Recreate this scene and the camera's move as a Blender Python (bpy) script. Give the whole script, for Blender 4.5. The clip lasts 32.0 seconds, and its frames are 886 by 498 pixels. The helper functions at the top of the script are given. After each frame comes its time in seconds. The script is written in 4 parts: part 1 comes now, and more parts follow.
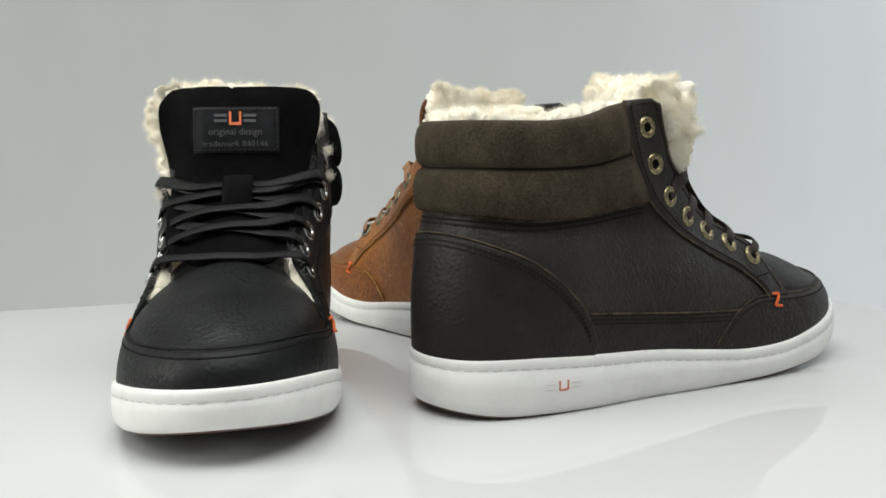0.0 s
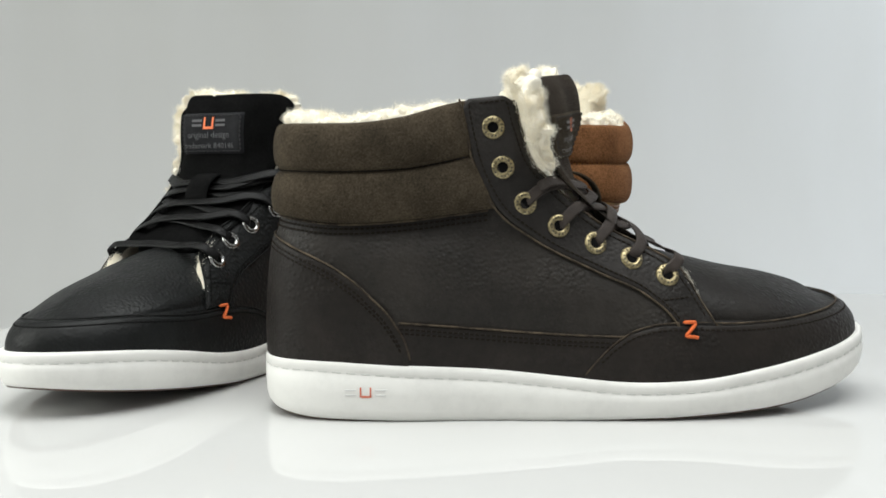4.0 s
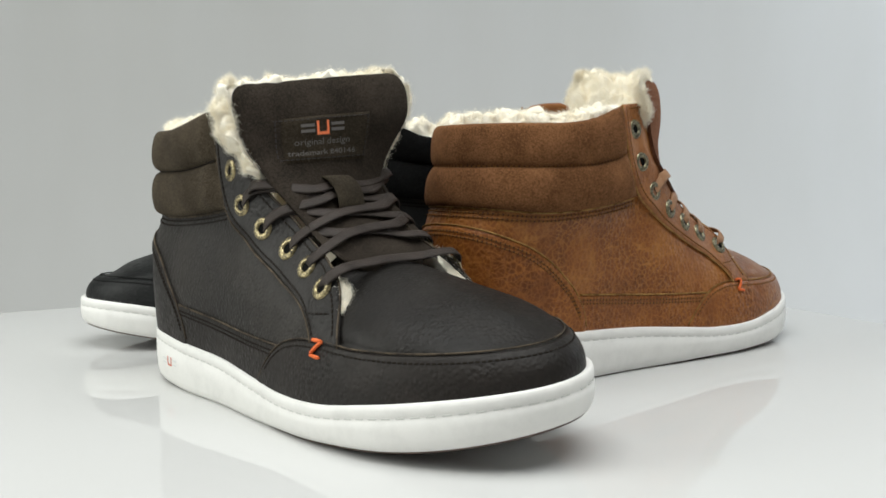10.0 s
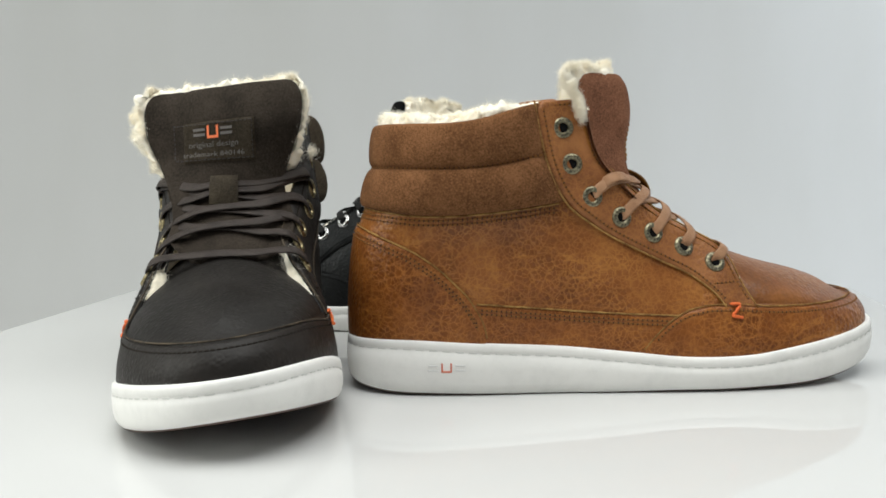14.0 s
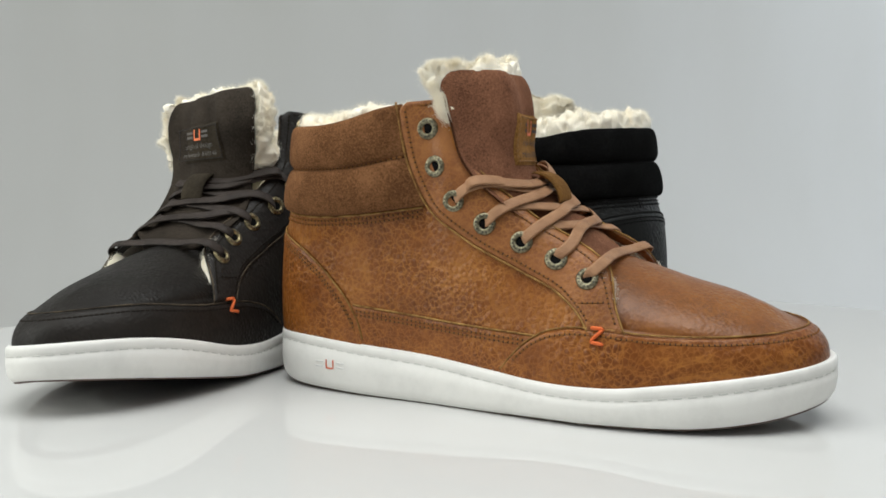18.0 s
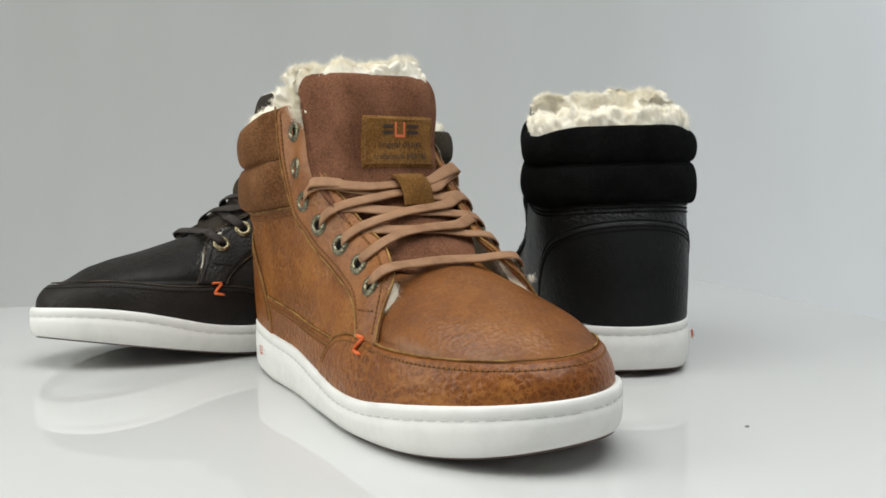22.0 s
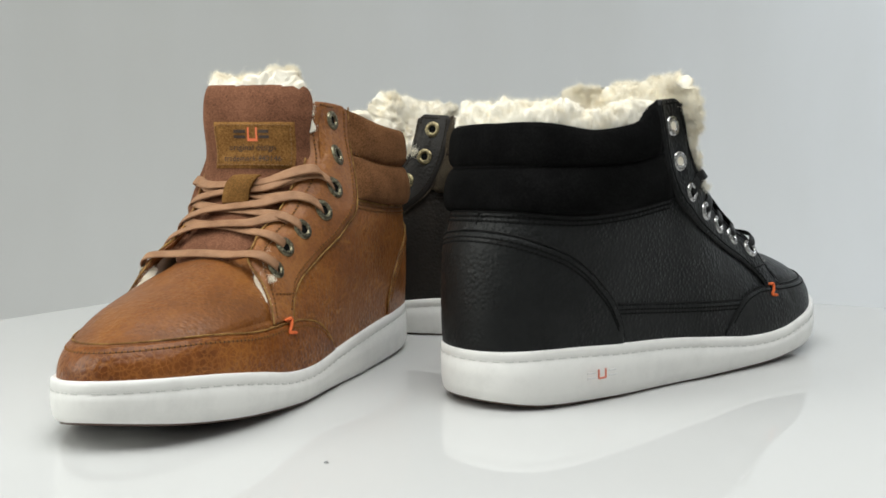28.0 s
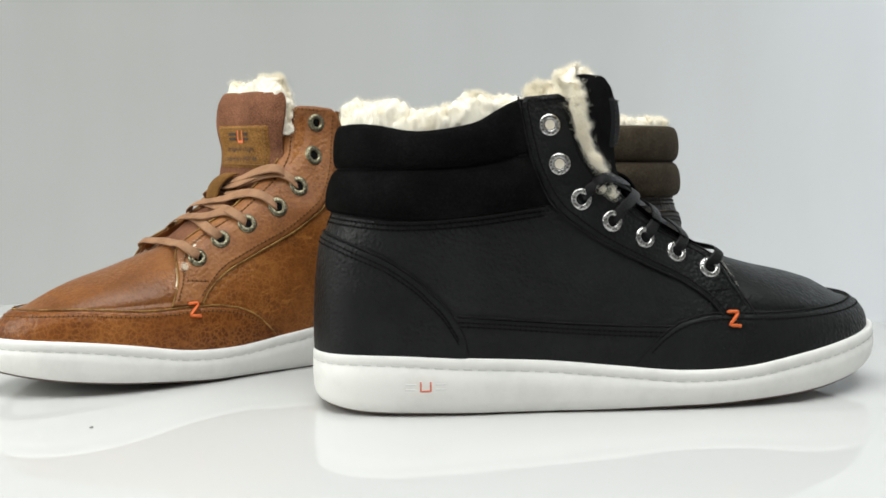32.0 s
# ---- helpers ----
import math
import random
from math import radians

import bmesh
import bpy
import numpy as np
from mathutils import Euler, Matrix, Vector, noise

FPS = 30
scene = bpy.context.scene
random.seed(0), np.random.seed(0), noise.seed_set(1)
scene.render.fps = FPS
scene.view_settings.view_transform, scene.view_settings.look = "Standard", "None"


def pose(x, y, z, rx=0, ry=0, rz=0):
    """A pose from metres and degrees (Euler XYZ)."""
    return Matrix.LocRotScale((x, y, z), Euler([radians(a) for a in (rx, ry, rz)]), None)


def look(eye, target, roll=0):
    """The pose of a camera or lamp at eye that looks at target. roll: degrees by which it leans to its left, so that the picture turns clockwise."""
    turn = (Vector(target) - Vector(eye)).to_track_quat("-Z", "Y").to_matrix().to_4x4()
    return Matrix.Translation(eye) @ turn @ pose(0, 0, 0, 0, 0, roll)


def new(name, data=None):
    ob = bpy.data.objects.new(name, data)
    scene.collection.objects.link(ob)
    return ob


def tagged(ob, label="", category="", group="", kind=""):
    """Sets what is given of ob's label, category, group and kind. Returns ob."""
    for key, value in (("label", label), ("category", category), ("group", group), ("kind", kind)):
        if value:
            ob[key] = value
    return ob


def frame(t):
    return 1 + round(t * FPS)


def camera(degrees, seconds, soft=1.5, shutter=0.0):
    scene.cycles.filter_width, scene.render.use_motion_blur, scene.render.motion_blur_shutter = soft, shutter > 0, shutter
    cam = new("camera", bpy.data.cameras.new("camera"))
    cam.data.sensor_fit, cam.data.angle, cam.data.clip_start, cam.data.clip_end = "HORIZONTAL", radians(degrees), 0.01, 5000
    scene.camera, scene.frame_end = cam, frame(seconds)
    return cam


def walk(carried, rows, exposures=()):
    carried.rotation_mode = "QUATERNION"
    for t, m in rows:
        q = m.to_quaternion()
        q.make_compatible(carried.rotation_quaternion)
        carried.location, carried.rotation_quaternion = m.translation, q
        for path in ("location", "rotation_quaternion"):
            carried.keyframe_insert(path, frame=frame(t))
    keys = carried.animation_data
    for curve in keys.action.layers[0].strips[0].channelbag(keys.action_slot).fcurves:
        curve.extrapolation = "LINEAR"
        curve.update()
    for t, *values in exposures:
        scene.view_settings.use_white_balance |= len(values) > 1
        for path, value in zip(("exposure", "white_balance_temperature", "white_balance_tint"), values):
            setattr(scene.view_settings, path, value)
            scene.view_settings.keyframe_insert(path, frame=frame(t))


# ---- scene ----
cam = camera(46.32, 32.0, soft=1.7)
walk(cam, [(0.0, pose(0, -0.63, 0.1232, 84.815, 0.823, -0.628)), (32.0, pose(0, -0.63, 0.1232, 84.815, 0.823, -0.628))],
     exposures=[(0, -0.02), (2, -0.02), (3, 0.12), (6, 0.13), (8, 0.10), (9, -0.01), (12, 0.0), (13, 0.03), (14.2, 0.08), (17, -0.10), (21, -0.13), (23, -0.14), (25, -0.12), (28, -0.02), (30, -0.01), (31, 0.0), (32, 0.10)])

# ---- light: unseen soft panels, added above and at each side of a white tent ----
# even bluish fill, added all round the set
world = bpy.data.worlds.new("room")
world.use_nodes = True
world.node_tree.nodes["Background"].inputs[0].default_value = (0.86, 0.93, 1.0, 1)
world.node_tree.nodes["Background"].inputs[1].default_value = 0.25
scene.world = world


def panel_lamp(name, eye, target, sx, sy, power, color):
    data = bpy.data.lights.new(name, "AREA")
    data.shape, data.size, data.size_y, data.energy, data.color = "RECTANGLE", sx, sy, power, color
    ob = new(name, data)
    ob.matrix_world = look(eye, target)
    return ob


# added lamps, out of view; the right one is turned to brighten the backdrop
panel_lamp("added_panel_top", (0.05, -0.42, 1.05), (0, -0.62, 0), 1.2, 0.9, 15.4, (0.975, 1.0, 0.985))
panel_lamp("added_panel_right", (1.05, 0.40, 0.55), (0.78, 1.0, 0.10), 0.50, 0.55, 4.6, (0.84, 0.92, 1.0))
panel_lamp("added_panel_left", (-1.05, -0.30, 0.55), (-0.05, 0.20, 0.12), 0.7, 0.9, 8.4, (0.97, 1.0, 0.94))


# ---- materials ----
def material(name, color, rough=0.5, metal=0.0, spec=0.5):
    m = bpy.data.materials.new(name)
    m.use_nodes = True
    b = m.node_tree.nodes["Principled BSDF"]
    b.inputs["Base Color"].default_value = (*color, 1)
    b.inputs["Roughness"].default_value, b.inputs["Metallic"].default_value = rough, metal
    b.inputs["Specular IOR Level"].default_value = spec
    return m


def node(m, kind, **values):
    n = m.node_tree.nodes.new(kind)
    for k, v in values.items():
        n.inputs[k.replace("_", " ")].default_value = v
    return n


def link(m, a, b):
    m.node_tree.links.new(a, b)


def coords(m):
    return m.node_tree.nodes.new("ShaderNodeTexCoord").outputs["Object"]


def ramp(m, source, stops):
    r = m.node_tree.nodes.new("ShaderNodeValToRGB")
    els = r.color_ramp.elements
    while len(els) < len(stops):
        els.new(0.5)
    for e, (p, c) in zip(els, stops):
        e.position, e.color = p, (*c, 1)
    link(m, source, r.inputs[0])
    return r.outputs[0]


def bump(m, source, strength, distance, before=None):
    b = node(m, "ShaderNodeBump", Strength=strength, Distance=distance)
    link(m, source, b.inputs["Height"])
    if before:
        link(m, before, b.inputs["Normal"])
    return b.outputs[0]


# tone of the added front wall, chosen to bounce light onto the boots
BOUNCE_GREY = material("bounce_grey", (0.42, 0.42, 0.42), 0.9, spec=0.2)


def leather(name, dark, base, light, rough, veins=0.4, depth=0.0004, spec=0.36, stretch=(1, 1, 1), grain=470.0, vein=None, even=0.35, scuffs=0.0):
    """Tumbled leather: pebbles parted by fine creases, which may be paler than the dye; slow changes of tone, worn streaks."""
    m = material(name, base, rough, spec=spec)
    b = m.node_tree.nodes["Principled BSDF"]
    at = coords(m)
    mp = node(m, "ShaderNodeMapping")
    mp.inputs["Scale"].default_value = stretch
    link(m, at, mp.inputs[0])
    wob = node(m, "ShaderNodeTexNoise", Scale=260.0, Detail=3.0)
    link(m, mp.outputs[0], wob.inputs["Vector"])
    mix = node(m, "ShaderNodeMix")
    mix.data_type = "VECTOR"
    mix.inputs["Factor"].default_value = 0.0027
    link(m, mp.outputs[0], mix.inputs[4])
    link(m, wob.outputs["Color"], mix.inputs[5])
    creases = []
    for scale in (grain, grain * 0.42):
        cells = node(m, "ShaderNodeTexVoronoi", Scale=scale)
        cells.feature = "DISTANCE_TO_EDGE"
        link(m, mix.outputs[1], cells.inputs["Vector"])
        creases.append(cells.outputs["Distance"])
    stains = node(m, "ShaderNodeTexNoise", Scale=26.0, Detail=5.0, Roughness=0.62)
    link(m, at, stains.inputs["Vector"])
    mottle = node(m, "ShaderNodeTexNoise", Scale=260.0, Detail=5.0, Roughness=0.65)
    link(m, mp.outputs[0], mottle.inputs["Vector"])
    both = node(m, "ShaderNodeMix")
    both.inputs["Factor"].default_value = 0.22
    link(m, stains.outputs["Fac"], both.inputs[2])
    link(m, mottle.outputs["Fac"], both.inputs[3])
    tone = ramp(m, both.outputs[0], [(0.37, dark), (0.5, base), (0.63, light)])
    # creases: fine ones everywhere, a few longer ones
    where = node(m, "ShaderNodeTexNoise", Scale=34.0, Detail=3.0, Roughness=0.6)
    link(m, at, where.inputs["Vector"])
    spread = ramp(m, where.outputs["Fac"], [(0.36, (even,) * 3), (0.62, (1, 1, 1))])
    fine_line = ramp(m, creases[0], [(0.0, (1, 1, 1)), (0.04, (0.55,) * 3), (0.10, (0, 0, 0))])
    long_line = ramp(m, creases[1], [(0.0, (0.9,) * 3), (0.035, (0.4,) * 3), (0.09, (0, 0, 0))])
    top = node(m, "ShaderNodeMath")
    top.operation = "MAXIMUM"
    link(m, fine_line, top.inputs[0])
    link(m, long_line, top.inputs[1])
    amount = node(m, "ShaderNodeMath")
    amount.operation = "MULTIPLY"
    link(m, top.outputs[0], amount.inputs[0])
    link(m, spread, amount.inputs[1])
    amount2 = node(m, "ShaderNodeMath")
    amount2.operation = "MULTIPLY"
    amount2.inputs[1].default_value = veins
    link(m, amount.outputs[0], amount2.inputs[0])
    tint = node(m, "ShaderNodeMix")
    tint.data_type = "RGBA"
    link(m, amount2.outputs[0], tint.inputs["Factor"])
    link(m, tone, tint.inputs[6])
    tint.inputs[7].default_value = (*(vein or tuple(c * 0.7 for c in dark)), 1)
    out = tint.outputs[2]
    if scuffs:
        sm = node(m, "ShaderNodeMapping")
        sm.inputs["Scale"].default_value = (15.0, 15.0, 60.0)
        sm.inputs["Rotation"].default_value = (0.3, 0.45, 0.2)
        link(m, at, sm.inputs[0])
        scuff = node(m, "ShaderNodeTexNoise", Scale=1.5, Detail=6.0, Roughness=0.75, Distortion=0.5)
        link(m, sm.outputs[0], scuff.inputs["Vector"])
        sc = node(m, "ShaderNodeMix")
        sc.data_type = "RGBA"
        link(m, ramp(m, scuff.outputs["Fac"], [(0.585, (0, 0, 0)), (0.66, (scuffs,) * 3)]), sc.inputs["Factor"])
        link(m, out, sc.inputs[6])
        sc.inputs[7].default_value = (*(vein or light), 1)
        out = sc.outputs[2]
    link(m, out, b.inputs["Base Color"])
    fine = node(m, "ShaderNodeTexNoise", Scale=2200.0, Detail=3.0)
    link(m, at, fine.inputs["Vector"])
    domes = node(m, "ShaderNodeTexVoronoi", Scale=grain)
    domes.feature = "SMOOTH_F1"
    domes.inputs["Smoothness"].default_value = 0.30
    slight = node(m, "ShaderNodeMix")
    slight.data_type = "VECTOR"
    slight.inputs["Factor"].default_value = 0.0010
    link(m, mp.outputs[0], slight.inputs[4])
    link(m, wob.outputs["Color"], slight.inputs[5])
    link(m, slight.outputs[1], domes.inputs["Vector"])
    high = node(m, "ShaderNodeMath")
    high.operation = "MULTIPLY"
    link(m, ramp(m, domes.outputs["Distance"], [(0.05, (1, 1, 1)), (0.70, (0, 0, 0))]), high.inputs[0])
    link(m, spread, high.inputs[1])
    n0 = bump(m, mottle.outputs["Fac"], 0.15, depth * 0.7)
    n1 = bump(m, high.outputs[0], 0.9, depth, n0)
    n2 = bump(m, fine.outputs["Fac"], 0.05, 0.00018, n1)
    link(m, n2, b.inputs["Normal"])
    link(m, ramp(m, mottle.outputs["Fac"], [(0.3, (rough + 0.10,) * 3), (0.7, (rough - 0.06,) * 3)]), b.inputs["Roughness"])
    return m


def worn_edge(name, dark, pale):
    """A cut leather edge, pale where it has worn."""
    m = material(name, dark, 0.8, spec=0.2)
    n = node(m, "ShaderNodeTexNoise", Scale=110.0, Detail=4.0, Roughness=0.7)
    link(m, coords(m), n.inputs["Vector"])
    link(m, ramp(m, n.outputs["Fac"], [(0.38, dark), (0.66, pale)]), m.node_tree.nodes["Principled BSDF"].inputs["Base Color"])
    return m


def suede(name, dark, base, light, rough=0.95, sheen=0.35, spec=0.15):
    """Napped leather: fine fibres and brushed patches."""
    m = material(name, base, rough, spec=spec)
    b = m.node_tree.nodes["Principled BSDF"]
    at = coords(m)
    nap = node(m, "ShaderNodeTexNoise", Scale=1050.0, Detail=4.0, Roughness=0.8, Distortion=0.5)
    link(m, at, nap.inputs["Vector"])
    patch = node(m, "ShaderNodeTexNoise", Scale=60.0, Detail=4.0, Roughness=0.6)
    link(m, at, patch.inputs["Vector"])
    both = node(m, "ShaderNodeMix")
    both.inputs["Factor"].default_value = 0.68
    link(m, patch.outputs["Fac"], both.inputs[2])
    link(m, nap.outputs["Fac"], both.inputs[3])
    tone = ramp(m, both.outputs[0], [(0.40, tuple(c * 0.85 for c in dark)), (0.5, base), (0.60, tuple(c * 1.1 for c in light))])
    link(m, tone, b.inputs["Base Color"])
    b.inputs["Sheen Weight"].default_value = sheen
    b.inputs["Sheen Roughness"].default_value = 0.5
    b.inputs["Sheen Tint"].default_value = (*light, 1)
    link(m, bump(m, nap.outputs["Fac"], 0.55, 0.0007), b.inputs["Normal"])
    return m


def rubber(name, color, rough=0.55):
    m = material(name, color, rough, spec=0.4)
    b = m.node_tree.nodes["Principled BSDF"]
    at = coords(m)
    grime = node(m, "ShaderNodeTexNoise", Scale=45.0, Detail=6.0, Roughness=0.7)
    link(m, at, grime.inputs["Vector"])
    link(m, ramp(m, grime.outputs["Fac"], [(0.3, tuple(c * 0.9 for c in color)), (0.55, color)]), b.inputs["Base Color"])
    fine = node(m, "ShaderNodeTexNoise", Scale=1500.0, Detail=2.0)
    link(m, at, fine.inputs["Vector"])
    link(m, bump(m, fine.outputs["Fac"], 0.08, 0.0003), b.inputs["Normal"])
    return m


def wool(name, base, curl_shade, through_light=0.0):
    m = material(name, base, 1.0, spec=0.05)
    b = m.node_tree.nodes["Principled BSDF"]
    at = coords(m)
    curls = node(m, "ShaderNodeTexNoise", Scale=700.0, Detail=5.0, Roughness=0.7, Distortion=0.8)
    link(m, at, curls.inputs["Vector"])
    clumps = node(m, "ShaderNodeTexNoise", Scale=110.0, Detail=4.0)
    link(m, at, clumps.inputs["Vector"])
    # yellower tone painted into the clumps for shading between the curls
    link(m, ramp(m, clumps.outputs["Fac"], [(0.30, curl_shade), (0.52, base)]), b.inputs["Base Color"])
    b.inputs["Sheen Weight"].default_value = 0.25
    link(m, bump(m, curls.outputs["Fac"], 0.18, 0.0009), b.inputs["Normal"])
    if through_light:
        tr = node(m, "ShaderNodeBsdfTranslucent", Color=(*base, 1))
        mix = node(m, "ShaderNodeMixShader", Fac=through_light)
        link(m, b.outputs[0], mix.inputs[1])
        link(m, tr.outputs[0], mix.inputs[2])
        link(m, mix.outputs[0], m.node_tree.nodes["Material Output"].inputs[0])
    return m


def woven(name, dark, base, rough=0.7):
    """Waxed flat lace or label cloth: a fine weave."""
    m = material(name, base, rough, spec=0.2)
    b = m.node_tree.nodes["Principled BSDF"]
    at = coords(m)
    w = node(m, "ShaderNodeTexVoronoi", Scale=1500.0)
    link(m, at, w.inputs["Vector"])
    big = node(m, "ShaderNodeTexNoise", Scale=130.0, Detail=4.0)
    link(m, at, big.inputs["Vector"])
    link(m, ramp(m, big.outputs["Fac"], [(0.3, dark), (0.62, base)]), b.inputs["Base Color"])
    link(m, bump(m, w.outputs["Distance"], 0.5, 0.0004), b.inputs["Normal"])
    return m


def metal(name, color, rough):
    m = material(name, color, rough, 1.0)
    b = m.node_tree.nodes["Principled BSDF"]
    at = coords(m)
    n = node(m, "ShaderNodeTexNoise", Scale=700.0, Detail=4.0)
    link(m, at, n.inputs["Vector"])
    link(m, ramp(m, n.outputs["Fac"], [(0.35, tuple(c * 0.35 for c in color)), (0.6, color)]), b.inputs["Base Color"])
    link(m, bump(m, n.outputs["Fac"], 0.3, 0.0003), b.inputs["Normal"])
    return m


WHITE_RUBBER = rubber("white_rubber", (0.83, 0.82, 0.79))
SOLE_THREAD = material("sole_thread", (0.66, 0.66, 0.63), 0.8)
# near-black that stands for the shade inside holes
HOLE_SHADE = material("hole_shade", (0.004, 0.004, 0.004), 0.9, spec=0.1)
ORANGE = woven("orange_thread", (0.62, 0.12, 0.03), (0.85, 0.19, 0.06))
LOGO_GREY = material("logo_grey", (0.67, 0.67, 0.66), 0.6)
LOGO_RED = material("logo_red", (0.62, 0.16, 0.09), 0.6)

# glossy white plate of the turntable
PLATE = material("white_acrylic", (0.605, 0.605, 0.597), 0.06, spec=0.12)
_b = PLATE.node_tree.nodes["Principled BSDF"]
_at = coords(PLATE)
_n = node(PLATE, "ShaderNodeTexNoise", Scale=9.0, Detail=6.0, Roughness=0.7)
link(PLATE, _at, _n.inputs["Vector"])
link(PLATE, ramp(PLATE, _n.outputs["Fac"], [(0.3, (0.015,) * 3), (0.7, (0.045,) * 3)]), _b.inputs["Roughness"])
_w = node(PLATE, "ShaderNodeTexNoise", Scale=5.0, Detail=2.0)
link(PLATE, _at, _w.inputs["Vector"])
link(PLATE, bump(PLATE, _w.outputs["Fac"], 0.015, 0.004), _b.inputs["Normal"])

CLOTH = material("tent_cloth", (0.62, 0.62, 0.61), 0.95, spec=0.1)
_b = CLOTH.node_tree.nodes["Principled BSDF"]
# faint upright streaks put into the colour, for light and shade on folds
_n = node(CLOTH, "ShaderNodeTexNoise", Scale=1.6, Detail=4.0, Roughness=0.5)
_m = node(CLOTH, "ShaderNodeMapping")
_m.inputs["Scale"].default_value = (3.0, 3.0, 0.5)
link(CLOTH, coords(CLOTH), _m.inputs[0])
link(CLOTH, _m.outputs[0], _n.inputs["Vector"])
link(CLOTH, ramp(CLOTH, _n.outputs["Fac"], [(0.3, (0.61, 0.61, 0.60)), (0.7, (0.64, 0.64, 0.635))]), _b.inputs["Base Color"])
TURNTABLE_GREY = rubber("turntable_grey", (0.3, 0.3, 0.3))


# ---- mesh helpers ----
def part(name, verts, faces, mats, parent=None, label="", slots=None, smooth=True):
    """One mesh object under its thing."""
    if parent is not None and "twisted" in parent:
        verts = twist(np.array(verts, float), name)
    me = bpy.data.meshes.new(name)
    me.from_pydata([tuple(v) for v in np.asarray(verts, float)], [], [tuple(int(i) for i in f) for f in faces])
    for m in (mats if isinstance(mats, (list, tuple)) else [mats]):
        me.materials.append(m)
    if slots is not None:
        me.polygons.foreach_set("material_index", slots)
    me.polygons.foreach_set("use_smooth", [smooth] * len(me.polygons))
    me.validate()
    me.update()
    ob = new(name, me)
    if parent is not None:
        ob.parent = parent
    if label:
        ob["label"] = label
    return ob


def grid_faces(n, m, close_n=False, close_m=False, flip=False):
    """Quads over an n x m grid of vertices, row by row."""
    out = []
    for i in range(n if close_n else n - 1):
        for j in range(m if close_m else m - 1):
            a, b = i * m + j, i * m + (j + 1) % m
            c, d = ((i + 1) % n) * m + (j + 1) % m, ((i + 1) % n) * m + j
            out.append((d, c, b, a) if flip else (a, b, c, d))
    return out


def curve(*points):
    """A smooth line through points of any dimension; called with t in 0..1, by length."""
    P = np.array(points, float)
    d = np.r_[0, np.cumsum(np.linalg.norm(np.diff(P, axis=0), axis=1))]
    d /= d[-1]
    T = np.gradient(P, d, axis=0)

    def at(t):
        t = np.clip(np.asarray(t, float), 0, 1)
        i = np.clip(np.searchsorted(d, t, side="right") - 1, 0, len(d) - 2)
        h = d[i + 1] - d[i]
        s = ((t - d[i]) / h)[..., None]
        h = h[..., None]
        return ((2 * s**3 - 3 * s**2 + 1) * P[i] + (s**3 - 2 * s**2 + s) * h * T[i]
                + (3 * s**2 - 2 * s**3) * P[i + 1] + (s**3 - s**2) * h * T[i + 1])
    return at


def graph(*points, tight=False):
    """A smooth function y(x) through points; tight ones never overshoot."""
    X, Y = np.array(points, float).T
    T = np.gradient(Y, X)
    if tight:
        d = np.diff(Y) / np.diff(X)
        lim = 3 * np.minimum(np.abs(d[:-1]), np.abs(d[1:])) * (d[:-1] * d[1:] > 0)
        T[1:-1] = np.clip(T[1:-1], -lim, lim)

    def at(x):
        x = np.clip(np.asarray(x, float), X[0], X[-1])
        i = np.clip(np.searchsorted(X, x, side="right") - 1, 0, len(X) - 2)
        h = X[i + 1] - X[i]
        s = (x - X[i]) / h
        return ((2 * s**3 - 3 * s**2 + 1) * Y[i] + (s**3 - 2 * s**2 + s) * h * T[i]
                + (3 * s**2 - 2 * s**3) * Y[i + 1] + (s**3 - s**2) * h * T[i + 1])
    return at


def smooth(x, a, b):
    s = np.clip((np.asarray(x, float) - a) / (b - a), 0, 1)
    return s * s * (3 - 2 * s)


def unit(v):
    return v / np.maximum(np.linalg.norm(v, axis=-1, keepdims=True), 1e-12)


def tube(path, radius, sides=6, closed=False, taper=False):
    """Round bar along a path of points."""
    P = np.asarray(path, float)
    T = unit(np.gradient(P, axis=0)) if not closed else unit(np.roll(P, -1, 0) - np.roll(P, 1, 0))
    ref = np.array([0.13, 0.21, 0.97])
    A = unit(np.cross(T, ref))
    B = np.cross(T, A)
    r = np.full(len(P), radius)
    if taper:
        r[0] = r[-1] = radius * 0.35
    a = np.linspace(0, 2 * math.pi, sides, endpoint=False)
    V = P[:, None] + r[:, None, None] * (np.cos(a)[None, :, None] * A[:, None] + np.sin(a)[None, :, None] * B[:, None])
    F = grid_faces(len(P), sides, closed, True)
    V = V.reshape(-1, 3)
    if not closed:
        F += [tuple(range(sides))[::-1], tuple(range((len(P) - 1) * sides, len(P) * sides))]
    return V, F


def merge(pieces):
    V, F, n = [], [], 0
    for v, f in pieces:
        V.append(np.asarray(v, float))
        F += [tuple(i + n for i in q) for q in f]
        n += len(v)
    return np.concatenate(V), F


def box(center, ax, ay, az, sx, sy, sz):
    """A small block with its own axes, slightly chamfered."""
    c, ax, ay, az = (np.array(v, float) for v in (center, ax, ay, az))
    V = []
    for k, s in ((-1, 1.0), (0.4, 1.0), (1, 0.72)):
        for a, b in ((-1, -1), (1, -1), (1, 1), (-1, 1)):
            V.append(c + ax * sx * a * s / 2 + ay * sy * b * s / 2 + az * sz * k / 2)
    F = [(3, 2, 1, 0), (8, 9, 10, 11)]
    for r in (0, 4):
        F += [(r + i, r + (i + 1) % 4, r + 4 + (i + 1) % 4, r + 4 + i) for i in range(4)]
    return np.array(V), F


